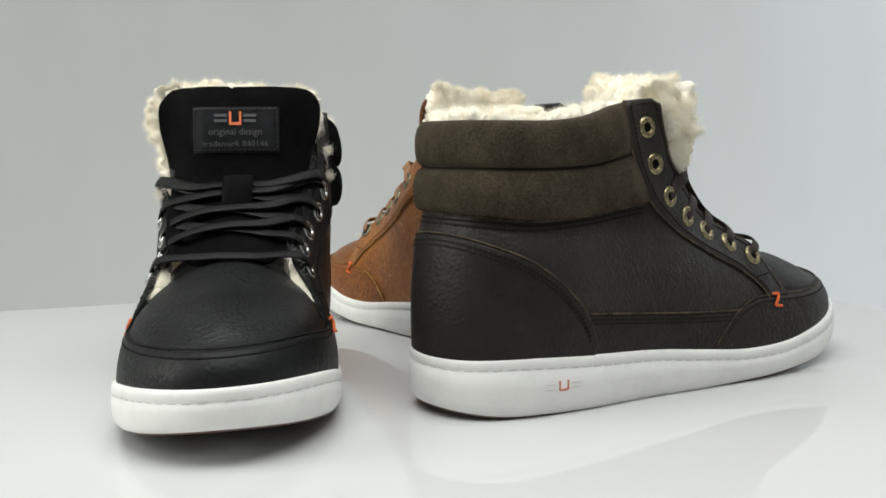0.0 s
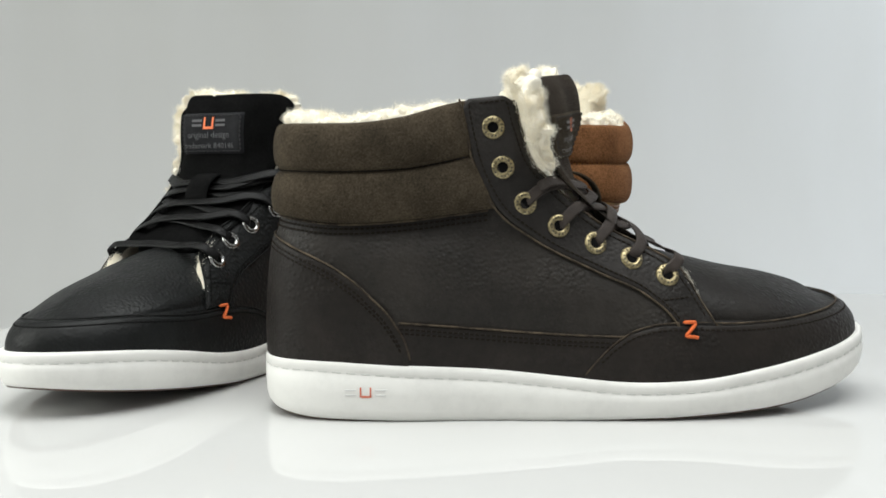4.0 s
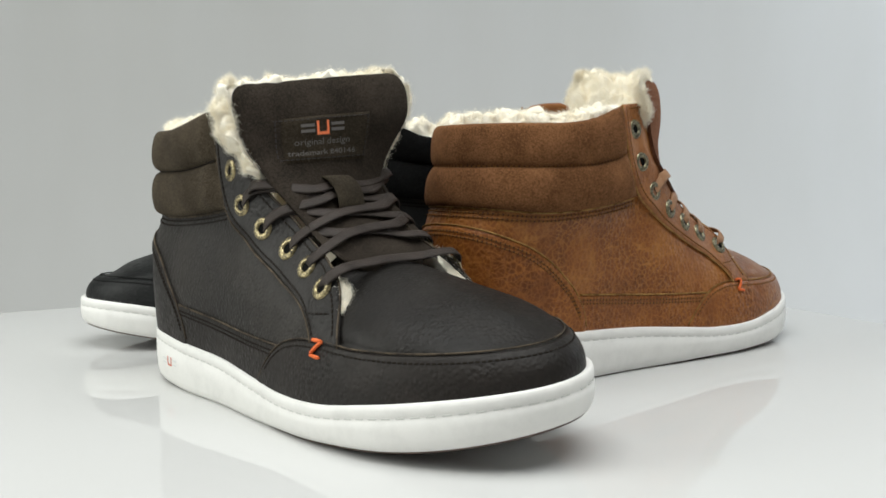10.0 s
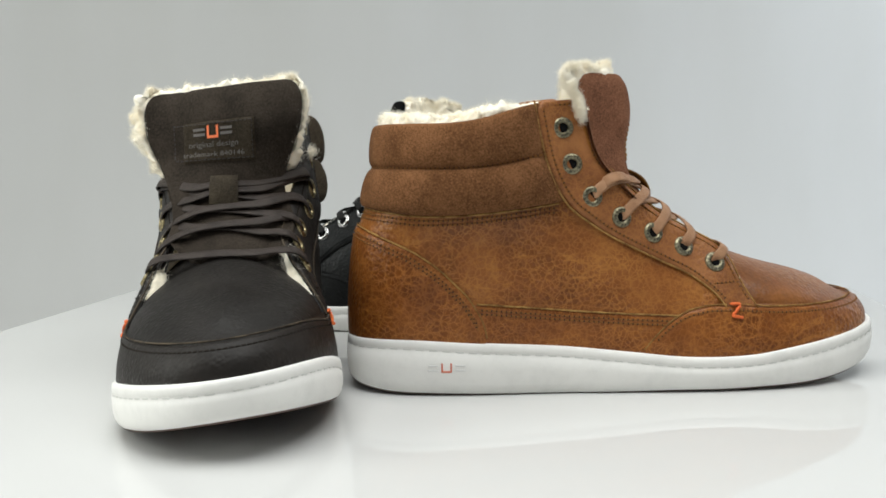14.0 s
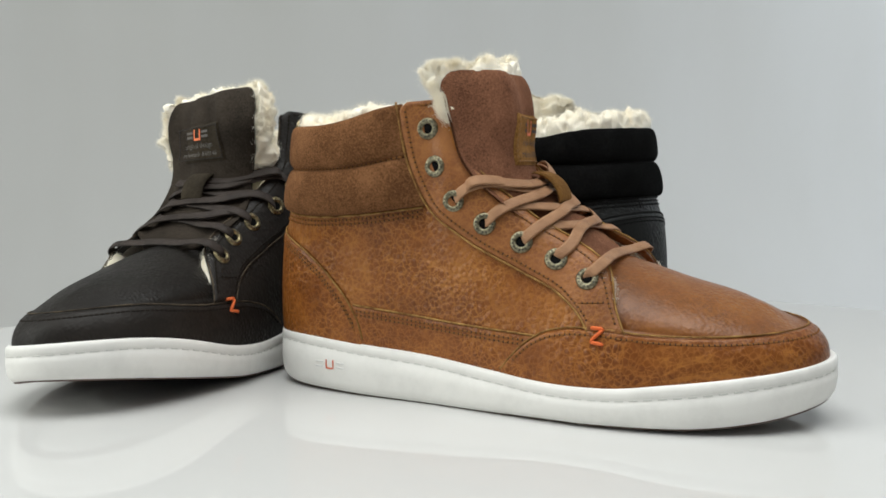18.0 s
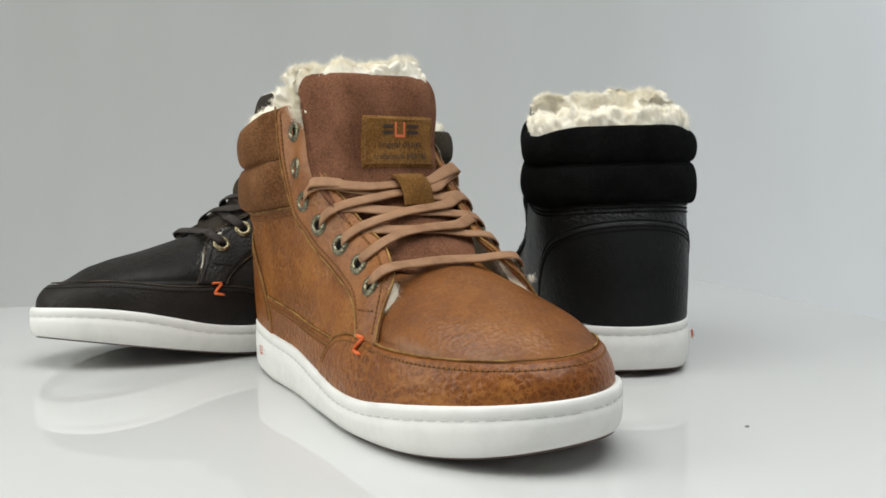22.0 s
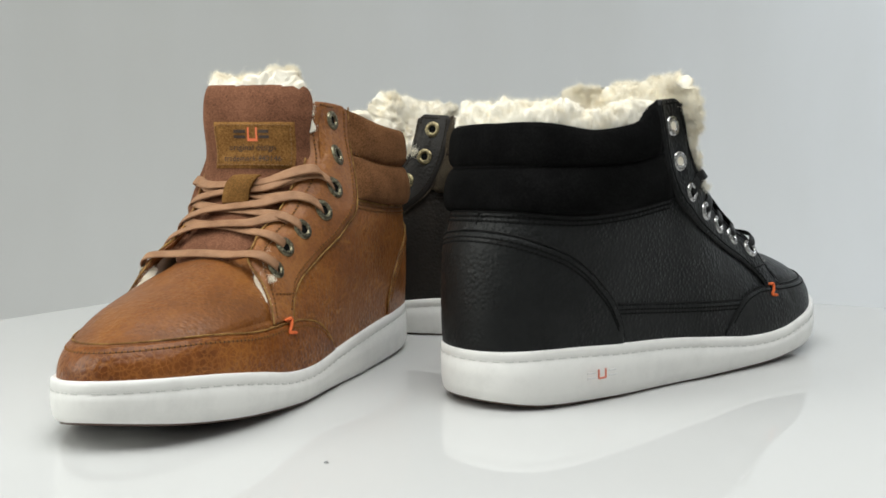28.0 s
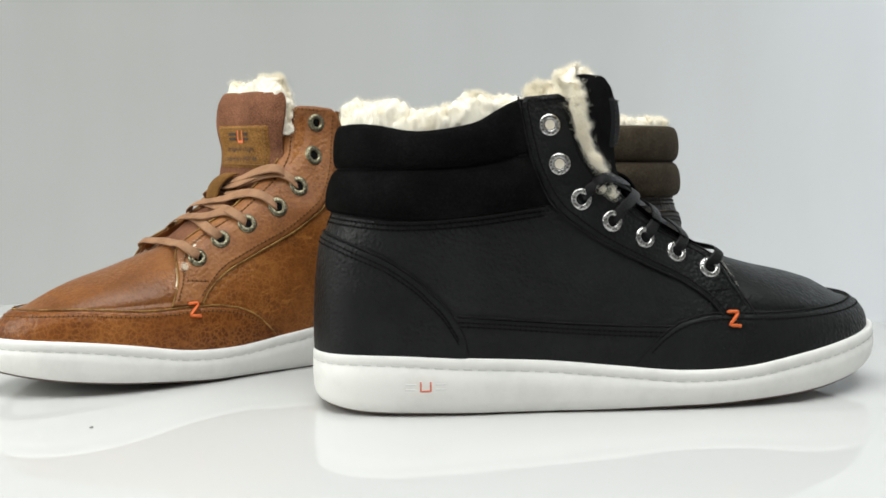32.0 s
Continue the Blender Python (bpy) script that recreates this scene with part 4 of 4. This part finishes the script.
    y0 = c["loop_y"]
    w = 0.0078
    pieces = []
    prof = [(-1, -0.0006), (-1, 0.0006), (-0.5, 0.0009), (0.5, 0.0009), (1, 0.0006), (1, -0.0006)]
    rows = []
    for t, l in zip(tl, lift):
        p = TONGUE_LINE(np.array([t]))[0]
        for a, o in prof:
            rows.append((p[0] + (l + o) * 0.70, y0 + a * w, p[1] + (l + o) * 0.70))
    V = np.array(rows)
    F = orient(V, grid_faces(18, 6, False, True), (0.05, 0, 0.05))
    part("lace_loop", V, F, c["loop_mat"], parent, "short strap that holds the laces")


def collar_fleece(parent, c, seed):
    ns, nt = 330, 40
    xm = 0.099
    u = np.linspace(-us(xm), us(xm), ns)
    a = np.linspace(-1.0, 1.05, nt) * math.pi * 0.62
    U, A = np.meshgrid(u, a, indexing="ij")
    x = xs(U)
    rise = c["collar_rise"]
    endfade = 1 - 0.75 * smooth(np.abs(U) / us(xm), 0.80, 1.0)
    zt = UPPER_TOP(np.minimum(x, 0.105)) - 0.0020 - c["pad_drop"] * (smooth(x, 0.004, 0.04) * 0.8 + 0.2) * (1 - smooth(x, 0.07, 0.10))
    r_in, r_up = 0.0062, rise * endfade
    off = -0.0042 - 0.0012 + np.sin(-A) * r_in + c["collar_over"] - 0.0035 * smooth(np.abs(U) / us(xm), 0.88, 1.0)
    z = zt + (np.cos(A) - 0.25) * r_up
    base = on_shell(U, np.minimum(zt, 0.137 + 0 * zt), 0.0)
    nrm = on_shell(U, np.minimum(zt, 0.137 + 0 * zt), 0.001) - base
    nrm[..., 2] = 0
    nrm = unit(nrm)
    P = base + nrm * off[..., None]
    P[..., 2] = z
    N = nrm * np.sin(-A)[..., None] + np.array([0, 0, 1.0]) * np.cos(A)[..., None]
    V = P.reshape(-1, 3)
    F = orient(V, grid_faces(ns, nt), (0.05, 0.0, 0.02))
    N = unit(N) * (0.25 + 0.75 * smooth(A, -1.45, -0.6))[..., None] * (1 - 0.6 * smooth(np.abs(U) / us(xm), 0.86, 1.0))[..., None]
    wool_part("collar_fleece", V, F, N.reshape(-1, 3), c["collar_amp"] * 1.1, 0.0046, seed, WOOL, parent, 54000, 0.0024, "cream curly fleece lining along the collar", np.flatnonzero((A > -0.95).ravel()))
    # fleece floor inside the shaft, in the darker wool tone
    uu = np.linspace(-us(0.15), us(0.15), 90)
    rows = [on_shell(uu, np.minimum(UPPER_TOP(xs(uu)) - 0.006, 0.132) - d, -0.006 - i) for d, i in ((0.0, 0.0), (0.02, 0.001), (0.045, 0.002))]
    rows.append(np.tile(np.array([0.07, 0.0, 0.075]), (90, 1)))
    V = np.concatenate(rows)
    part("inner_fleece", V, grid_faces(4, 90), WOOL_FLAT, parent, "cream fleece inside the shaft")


def signature(parent, c):
    """The three-stroke orange thread on both sides above the toe guard."""
    for sg in (-1, 1):
        d = -sg
        pts = [(0.1962, 0.0452), (0.2025, 0.0450), (0.1968, 0.0392), (0.2032, 0.0385)]
        if sg > 0:
            pts = [(0.2032, 0.0440), (0.1968, 0.0442), (0.2028, 0.0380), (0.1962, 0.0372)]
        pieces = []
        for (x0, z0), (x1, z1) in zip(pts[:-1], pts[1:]):
            k = np.linspace(0, 1, 9)
            lift = 0.0014 + 0.0010 * np.sin(k * math.pi) ** 0.5
            L = on_wall(sg * us(x0 + (x1 - x0) * k), z0 + (z1 - z0) * k, lift)
            pieces.append(tube(L, 0.00085, 7, taper=True))
        v, f = merge(pieces)
        part("thread_sign", v, f, ORANGE, parent, "bright orange zigzag stitch")


def lint(parent, c, seed):
    """Loose white fluff caught between the lace, the facing and the collar."""
    rng = np.random.default_rng(seed)
    for sg, k, dx, dz, size in c["lint"]:
        x, z = EYELETS[sg][k]
        p = on_shell(np.array([sg * us(x + dx)]), np.array([z + dz]), 0.0042)[0]
        n = np.tile(np.array([0.5, 0.5 * sg, 0.6]), (60, 1))
        V, F = fibres(p + rng.normal(0, size * 0.45, (60, 3)), n, 420, size * 1.6, rng)
        part("lint", V, F, WOOL_HAIR, parent, "caught wisp of white fluff")


def boot(label, c, m, seed):
    root = new("boot")
    root["twisted"] = 1
    SHAPE.update(c["shape"])
    root.matrix_world = m
    tagged(root, label, "boot", "fleece-lined boots on the turntable")
    sole(root)
    uppers(root, c)
    eyelets(root, c)
    laces(root, c, seed)
    tongue(root, c, seed + 3)
    collar_fleece(root, c, seed + 5)
    signature(root, c)
    lint(root, c, seed + 9)
    return root


STAMP = material("stamped_mark", (0.05, 0.045, 0.035), 0.6)
TREAD = rubber("brown_tread", (0.10, 0.06, 0.045), 0.7)
WOOL = wool("cream_wool", (0.935, 0.88, 0.755), (0.90, 0.81, 0.635))
# hairs coloured paler than the wool, to offset how dark thin ribbons shade
WOOL_HAIR = wool("wool_hair", (0.955, 0.915, 0.815), (0.93, 0.86, 0.715), 0.5)
# wool in a darker tone, for surfaces without hairs
WOOL_FLAT = wool("darker_wool", (0.74, 0.69, 0.58), (0.62, 0.54, 0.42))
ORANGE_PRINT = material("orange_print", (0.85, 0.20, 0.07), 0.6)

BLACK = dict(
    words="black pebbled leather", suede_words="black nubuck", thread_words="black waxed stitching", metal_words="bright nickel eyelet", lace_words="flat black waxed lace",
    leather=leather("black_leather", (0.0056, 0.0061, 0.0061), (0.0088, 0.0095, 0.0095), (0.0122, 0.0132, 0.0132), 0.42, 0.5, 0.00045, 0.23, (1, 1, 1), 500.0),
    leather_plain=leather("black_leather_smooth", (0.0056, 0.0061, 0.0061), (0.0088, 0.0095, 0.0095), (0.0122, 0.0132, 0.0132), 0.46, 0.3, 0.00035, 0.19, (1, 1, 1), 480.0, None, 0.1),
    leather_face=leather("black_leather_face", (0.0056, 0.0061, 0.0061), (0.0088, 0.0095, 0.0095), (0.0122, 0.0132, 0.0132), 0.46, 0.4, 0.0006, 0.15, (1, 1, 1), 480.0),
    leather_vamp=leather("black_leather_vamp", (0.0056, 0.0061, 0.0061), (0.0088, 0.0095, 0.0095), (0.0122, 0.0132, 0.0132), 0.42, 0.4, 0.00034, 0.22, (1.15, 0.95, 1.05), 500.0, None, 0.25),
    suede=suede("black_nubuck", (0.003, 0.003, 0.003), (0.005, 0.005, 0.005), (0.009, 0.009, 0.009), sheen=0.0, spec=0.03),
    tongue_words="black nubuck", tongue_mat=suede("black_tongue", (0.003, 0.003, 0.003), (0.005, 0.005, 0.005), (0.008, 0.008, 0.008), sheen=0.0, spec=0.03),
    edge=worn_edge("black_edge", (0.006, 0.006, 0.006), (0.014, 0.014, 0.014)), thread=material("black_thread", (0.007, 0.007, 0.007), 0.85, spec=0.15), hole=HOLE_SHADE, metal=metal("nickel", (0.62, 0.61, 0.60), 0.22),
    lace_mat=woven("black_lace", (0.002, 0.002, 0.002), (0.0040, 0.0040, 0.0040), 0.42), label_mat=woven("black_label", (0.008, 0.008, 0.009), (0.014, 0.014, 0.016), 0.8),
    lint=((-1, 2, 0.010, 0.005, 0.0012), (-1, 2, 0.015, 0.0015, 0.0014), (1, 1, 0.005, 0.006, 0.0020), (1, 1, 0.005, -0.008, 0.0016)), label_words="black woven label with grey and orange print", label_thread=material("black_label_thread", (0.02, 0.02, 0.022), 0.7), print=material("grey_print", (0.09, 0.09, 0.095), 0.7),
    loop_mat=suede("black_loop", (0.005, 0.005, 0.005), (0.008, 0.008, 0.008), (0.012, 0.012, 0.012), sheen=0.0, spec=0.03),
    shape={"lift": 0.0024, "stay_out": 0.0, "roll_out": 0.0, "narrow": 0.985, "heel_in": 0.0034, "toe": 0.982, "top_in": 0.0, "top_out": 0.0020, "up_in": 0.0, "up_out": 0.0, "droop": 0.0010, "thick": 0.0010, "heel": 0.0062}, face_in=0.002, face_out=0.0, fleece_tilt=0.0, hole_up=(0.0006, 0.0001), flare=0.04, curl_out=2.2, curl_in=1.5, twist=5.0, tilt=0.012, shift=0.0, fwd=0.0055, top_fwd=0.003, wide_in=0.0, wide_out=0.14, tuck_out=0.88, corner=0.30, lift=-0.0032, label_half=0.0230, label_t=(0.703, 0.900), label_y=-0.0015, loop_y=0.002,
    fleece_out=0.06, fleece_in=-0.08, fleece_from=0.58, fleece_lap=-0.002, fleece_top=0.0028, wrap=0.0085, fleece_back=0.012, collar_rise=0.0145, collar_over=0.0012, collar_amp=0.0046, pad_drop=0.0052, puff=0.88, puff_in=0.95)
BROWN = dict(
    words="dark brown pebbled leather", suede_words="dark olive-brown suede", thread_words="dark brown waxed stitching", metal_words="antique brass eyelet", lace_words="flat grey-brown waxed lace",
    leather=leather("brown_leather", (0.0155, 0.0132, 0.0112), (0.0222, 0.0190, 0.0161), (0.030, 0.0258, 0.0219), 0.50, 0.55, 0.00042, 0.25, (1, 1, 1), 500.0),
    leather_plain=leather("brown_leather_smooth", (0.0115, 0.0092, 0.0077), (0.0160, 0.0127, 0.0106), (0.023, 0.0183, 0.0153), 0.50, 0.35, 0.00035, 0.22, (1, 1, 1), 480.0, None, 0.1),
    leather_face=leather("brown_leather_face", (0.013, 0.0112, 0.0099), (0.0180, 0.0155, 0.0138), (0.025, 0.0217, 0.0195), 0.49, 0.5, 0.00032, 0.24, (1, 1, 1), 500.0),
    leather_vamp=leather("brown_leather_vamp", (0.0100, 0.0086, 0.0075), (0.0140, 0.0121, 0.0106), (0.020, 0.0172, 0.0152), 0.49, 0.4, 0.00030, 0.20, (1.15, 0.95, 1.05), 500.0, None, 0.15),
    suede=suede("brown_suede", (0.028, 0.0215, 0.0138), (0.046, 0.0356, 0.0235), (0.069, 0.0540, 0.0365)),
    tongue_words="dark brown suede", tongue_mat=suede("brown_tongue", (0.019, 0.0145, 0.0110), (0.030, 0.0232, 0.0175), (0.044, 0.0345, 0.0262)),
    edge=worn_edge("brown_raw_edge", (0.026, 0.020, 0.015), (0.115, 0.088, 0.060)), thread=material("brown_thread", (0.016, 0.012, 0.009), 0.8, spec=0.1), hole=material("brown_hole_shade", (0.010, 0.008, 0.007), 0.8), metal=metal("brass", (0.42, 0.35, 0.20), 0.40),
    lace_mat=woven("brown_lace", (0.027, 0.021, 0.018), (0.045, 0.035, 0.030), 0.55), label_mat=suede("brown_label", (0.022, 0.017, 0.011), (0.035, 0.027, 0.018), (0.052, 0.041, 0.028)),
    lint=((1, 1, 0.006, 0.004, 0.0026),), label_words="dark brown woven label with grey and orange print", label_thread=material("brown_label_thread", (0.018, 0.013, 0.011), 0.7), print=material("warm_grey_print", (0.115, 0.103, 0.095), 0.7),
    loop_mat=suede("brown_loop", (0.022, 0.017, 0.012), (0.038, 0.030, 0.020), (0.055, 0.044, 0.030)),
    shape={"lift": 0.0046, "stay_out": 0.0062, "roll_out": 0.0050, "narrow": 1.0, "heel_in": 0.0, "toe": 1.0, "top_in": -0.002, "top_out": 0.0010, "up_in": 0.0, "up_out": 0.0, "droop": -0.0018, "thick": 0.0012, "heel": 0.001}, face_in=0.002, face_out=0.0, fleece_tilt=0.0, hole_up=(0.0001, 0.0001), flare=0.10, curl_out=-0.35, curl_in=0.8, twist=-25.0, tilt=0.07, shift=-0.0055, fwd=0.0050, top_fwd=0.005, wide_in=0.0, wide_out=0.0, tuck_out=1.0, corner=0.18, lift=-0.003, label_half=0.0222, label_t=(0.660, 0.845), label_y=-0.0020, loop_y=-0.001,
    fleece_out=0.10, fleece_in=0.01, fleece_from=0.62, fleece_lap=-0.004, fleece_top=0.004, wrap=0.007, fleece_back=0.021, collar_rise=0.0065, collar_over=0.0, collar_amp=0.0034, pad_drop=0.0, puff=1.0, puff_in=1.0)
TAN = dict(
    words="tan burnished leather", suede_words="reddish-brown suede", thread_words="golden tan waxed stitching", metal_words="antique brass eyelet", lace_words="flat tan waxed lace",
    leather=leather("tan_leather", (0.132, 0.039, 0.0078), (0.206, 0.066, 0.0140), (0.300, 0.112, 0.0262), 0.36, 0.62, 0.00046, 0.29, (1, 1, 1), 360.0, (0.46, 0.195, 0.046), 0.42, 0.60),
    leather_plain=leather("tan_leather_smooth", (0.118, 0.032, 0.0054), (0.180, 0.053, 0.0092), (0.270, 0.092, 0.0178), 0.35, 0.65, 0.00042, 0.29, (1, 1, 1), 350.0, (0.43, 0.170, 0.038), 0.40, 0.5),
    leather_face=leather("tan_leather_face", (0.160, 0.056, 0.0170), (0.225, 0.082, 0.0265), (0.300, 0.120, 0.040), 0.43, 0.50, 0.0003, 0.30, (1, 1, 1), 430.0, (0.44, 0.19, 0.048), 0.3, 0.25),
    leather_vamp=leather("tan_leather_vamp", (0.132, 0.043, 0.0102), (0.186, 0.0625, 0.0148), (0.256, 0.096, 0.0235), 0.37, 0.45, 0.0003, 0.38, (1.1, 0.9, 1.05), 460.0, (0.39, 0.16, 0.035), 0.3, 0.2),
    suede=suede("tan_suede", (0.098, 0.041, 0.0150), (0.150, 0.065, 0.0250), (0.215, 0.100, 0.043), sheen=0.25),
    tongue_words="reddish-brown suede", tongue_mat=suede("tan_tongue", (0.128, 0.053, 0.029), (0.182, 0.079, 0.043), (0.245, 0.111, 0.063), sheen=0.3),
    edge=worn_edge("tan_raw_edge", (0.150, 0.070, 0.020), (0.430, 0.250, 0.080)), thread=material("tan_thread", (0.230, 0.098, 0.030), 0.8, spec=0.1), hole=material("tan_hole_shade", (0.036, 0.014, 0.005), 0.8), metal=metal("old_brass", (0.30, 0.27, 0.18), 0.42),
    lace_mat=woven("tan_lace", (0.270, 0.140, 0.074), (0.375, 0.205, 0.112), 0.5), label_mat=suede("tan_label", (0.160, 0.074, 0.019), (0.250, 0.120, 0.034), (0.350, 0.180, 0.058)),
    lint=((1, 6, 0.008, -0.005, 0.0009),), label_words="tan rough leather label with dark and orange print", label_thread=material("tan_label_thread", (0.27, 0.14, 0.045), 0.7), print=material("dark_print", (0.050, 0.030, 0.022), 0.7),
    loop_mat=suede("tan_loop", (0.120, 0.055, 0.014), (0.180, 0.086, 0.022), (0.240, 0.120, 0.036)),
    shape={"lift": 0.0024, "stay_out": 0.0, "roll_out": -0.0040, "narrow": 1.0, "heel_in": 0.0, "toe": 0.95, "top_in": -0.0130, "top_out": 0.001, "up_in": 0.0035, "up_out": 0.0, "droop": 0.0032, "thick": 0.0024, "heel": 0.0075}, face_in=0.0048, face_out=0.0028, fleece_tilt=0.45, hole_up=(0.0001, 0.0001), flare=-0.16, curl_out=2.9, curl_in=0.9, twist=7.0, tilt=-0.02, shift=-0.0105, fwd=0.0015, top_fwd=0.005, wide_in=0.20, wide_out=0.20, tuck_out=0.55, corner=0.20, lift=-0.001, label_half=0.0220, label_t=(0.620, 0.825), label_y=0.0095, loop_y=0.001,
    fleece_out=0.02, fleece_in=-0.25, fleece_from=0.80, fleece_lap=-0.001, fleece_top=0.0075, wrap=0.004, fleece_back=0.014, collar_rise=0.0070, collar_over=0.0, collar_amp=0.0036, pad_drop=0.0, puff=0.85, puff_in=0.95)

# ---- the setting ----
TURN_X = radians(19.0)


def backdrop():
    """A white sheet that hangs behind, its top leant forward to darken it, and sweeps down under the turntable; unseen
    sides, top and front are added to close the set.
    """
    prof = curve((0.75, 1.9), (0.92, 1.0), (1.04, 0.45), (1.08, 0.2), (1.05, 0.0), (0.94, -0.14), (0.72, -0.20), (0.45, -0.22), (0.0, -0.22), (-1.6, -0.22))(np.linspace(0, 1, 70))
    X = np.linspace(-1.5, 1.5, 180)
    V = []
    for y, z in prof:
        for x in X:
            fold = 0.018 * noise.noise(Vector((x * 2.2, 0.3, z * 0.35))) * float(smooth(z, 0.0, 0.5)) + 0.012 * noise.noise(Vector((x * 8.0 + z * 1.5, 4.3, z * 0.8))) * float(smooth(z, -0.1, 0.3))
            V.append((x, y + fold, z))
    ob = part("backdrop_sheet", V, orient(V, grid_faces(70, 180), (0, 3, -2))[:], CLOTH)
    tagged(ob, "pale grey seamless photo backdrop sheet with faint folds", "backdrop", kind="structure")
    # walls and roof are added out of view; the front one bounces light back
    walls = [("wall_left", [(-1.5, 1.2, -0.22), (-1.5, -1.6, -0.22), (-1.5, -1.6, 1.9), (-1.5, 1.2, 1.9)]),
             ("wall_right", [(1.5, 1.2, -0.22), (1.5, -1.6, -0.22), (1.5, -1.6, 1.9), (1.5, 1.2, 1.9)]),
             ("wall_front", [(-1.5, -1.6, -0.22), (1.5, -1.6, -0.22), (1.5, -1.6, 1.9), (-1.5, -1.6, 1.9)]),
             ("ceiling", [(-1.5, -1.6, 1.9), (1.5, -1.6, 1.9), (1.5, 1.2, 1.9), (-1.5, 1.2, 1.9)])]
    for name, q in walls:
        a = np.array(q, float)
        n = unit(np.cross(a[1] - a[0], a[2] - a[0]))
        n = n * np.sign(np.dot(a[0] - np.array([0, -0.2, 0.8]), n))
        v = np.concatenate([a, a + n * 0.02])
        f = [(0, 1, 2, 3), (7, 6, 5, 4)] + [(i, (i + 1) % 4, 4 + (i + 1) % 4, 4 + i) for i in range(4)]
        tagged(part(name, v, f, BOUNCE_GREY if name == "wall_front" else CLOTH, smooth=False), "unseen plain grey wall added to bounce light" if name == "wall_front" else "unseen pale grey cloth side added to close the tent", "tent wall" if "wall" in name else "tent roof", kind="structure")


def turntable():
    root = new("turntable")
    tagged(root, "glossy white rectangular display plate on a low turntable", "turntable")
    # plate with rounded corners and a small chamfer
    x0, x1, y0, y1, r = -0.341, 0.378, -0.330, 0.326, 0.006
    ring = []
    for cx, cy, a0 in ((x1 - r, y1 - r, 0), (x0 + r, y1 - r, 90), (x0 + r, y0 + r, 180), (x1 - r, y0 + r, 270)):
        for k in range(7):
            a = radians(a0 + 15 * k)
            ring.append((cx + r * math.cos(a), cy + r * math.sin(a)))
    ring = np.array(ring)
    rot = np.array([[math.cos(TURN_X), math.sin(TURN_X)], [-math.sin(TURN_X), math.cos(TURN_X)]])
    ring = ring @ rot
    n = len(ring)
    mid = ring.mean(0)
    rows = []
    for k, z in ((0.997, 0.0), (1.0, -0.0012), (1.0, -0.0085), (0.997, -0.0100)):
        rows.append(np.column_stack([mid + (ring - mid) * k, np.full(n, z)]))
    V = np.concatenate(rows)
    F = grid_faces(4, n, False, True)
    F = orient(V, F, (0, 0, -0.005)) + [tuple(range(n)), tuple(range(3 * n, 4 * n))[::-1]]
    part("plate", V, F, PLATE, root, "glossy white acrylic plate", smooth=False)
    rng = np.random.default_rng(4)
    a = np.linspace(0, 2 * math.pi, 9, endpoint=False)
    k = 1 + rng.normal(0, 0.2, 9)
    V = np.concatenate([np.column_stack([-0.150 + q * k * np.cos(a), 0.168 + q * 0.7 * k * np.sin(a), np.full(9, z)]) for q, z in ((0.0013, 0.0002), (0.0010, 0.0007), (0.0004, 0.0009))])
    part("dust_fleck", V, orient(V, grid_faces(3, 9, False, True), (-0.15, 0.168, 0)) + [tuple(range(18, 27))], TURNTABLE_GREY, root, "tiny grey fleck of dust")
    a = np.linspace(0, 2 * math.pi, 64, endpoint=False)
    prof = [(0.0, -0.0102), (0.14, -0.0102), (0.145, -0.016), (0.145, -0.05), (0.17, -0.06), (0.175, -0.214), (0.17, -0.2195), (0.0, -0.2195)]
    V = np.concatenate([np.column_stack([q * np.cos(a), q * np.sin(a), np.full(64, z)]) for q, z in prof[1:-1]])
    F = orient(V, grid_faces(len(prof) - 2, 64, False, True), (0, 0, -0.1)) + [tuple(range(64)), tuple(range(5 * 64, 6 * 64))[::-1]]
    part("base", V, F, TURNTABLE_GREY, root, "round grey turntable base")
    return root


backdrop()
table = turntable()
PLACES = [("black", (-0.1189, 0.0670, -84.61)), ("brown", (-0.0036, -0.1460, 35.21)), ("tan", (0.0870, -0.0079, 122.13))]
LEANS = {"black": -0.7, "brown": 0.9, "tan": 0.0}
HOME = {k: pose(x, y, 0.0004, 0, 0, a) @ pose(0, 0, 0, LEANS[k]) for k, (x, y, a) in PLACES}
black_boot = boot("black leather high-top boot with cream fleece lining", BLACK, HOME["black"], 11)
brown_boot = boot("dark brown leather high-top boot with cream fleece lining", BROWN, HOME["brown"], 23)
tan_boot = boot("tan leather high-top boot with cream fleece lining", TAN, HOME["tan"], 37)


def turned(t):
    """Degrees by which the table has turned, clockwise from above."""
    return -6.147340e-07 * t**5 + 7.268147e-05 * t**4 + -2.708544e-03 * t**3 + 3.455780e-02 * t**2 + 8.263649 * t


def motions():
    times = [0.5 * k for k in range(65)]
    walk(table, [(t, pose(0, 0, 0, 0, 0, -turned(t))) for t in times])
    for ob, key in ((black_boot, "black"), (brown_boot, "brown"), (tan_boot, "tan")):
        walk(ob, [(t, pose(0, 0, 0, 0, 0, -turned(t)) @ HOME[key]) for t in times])


motions()
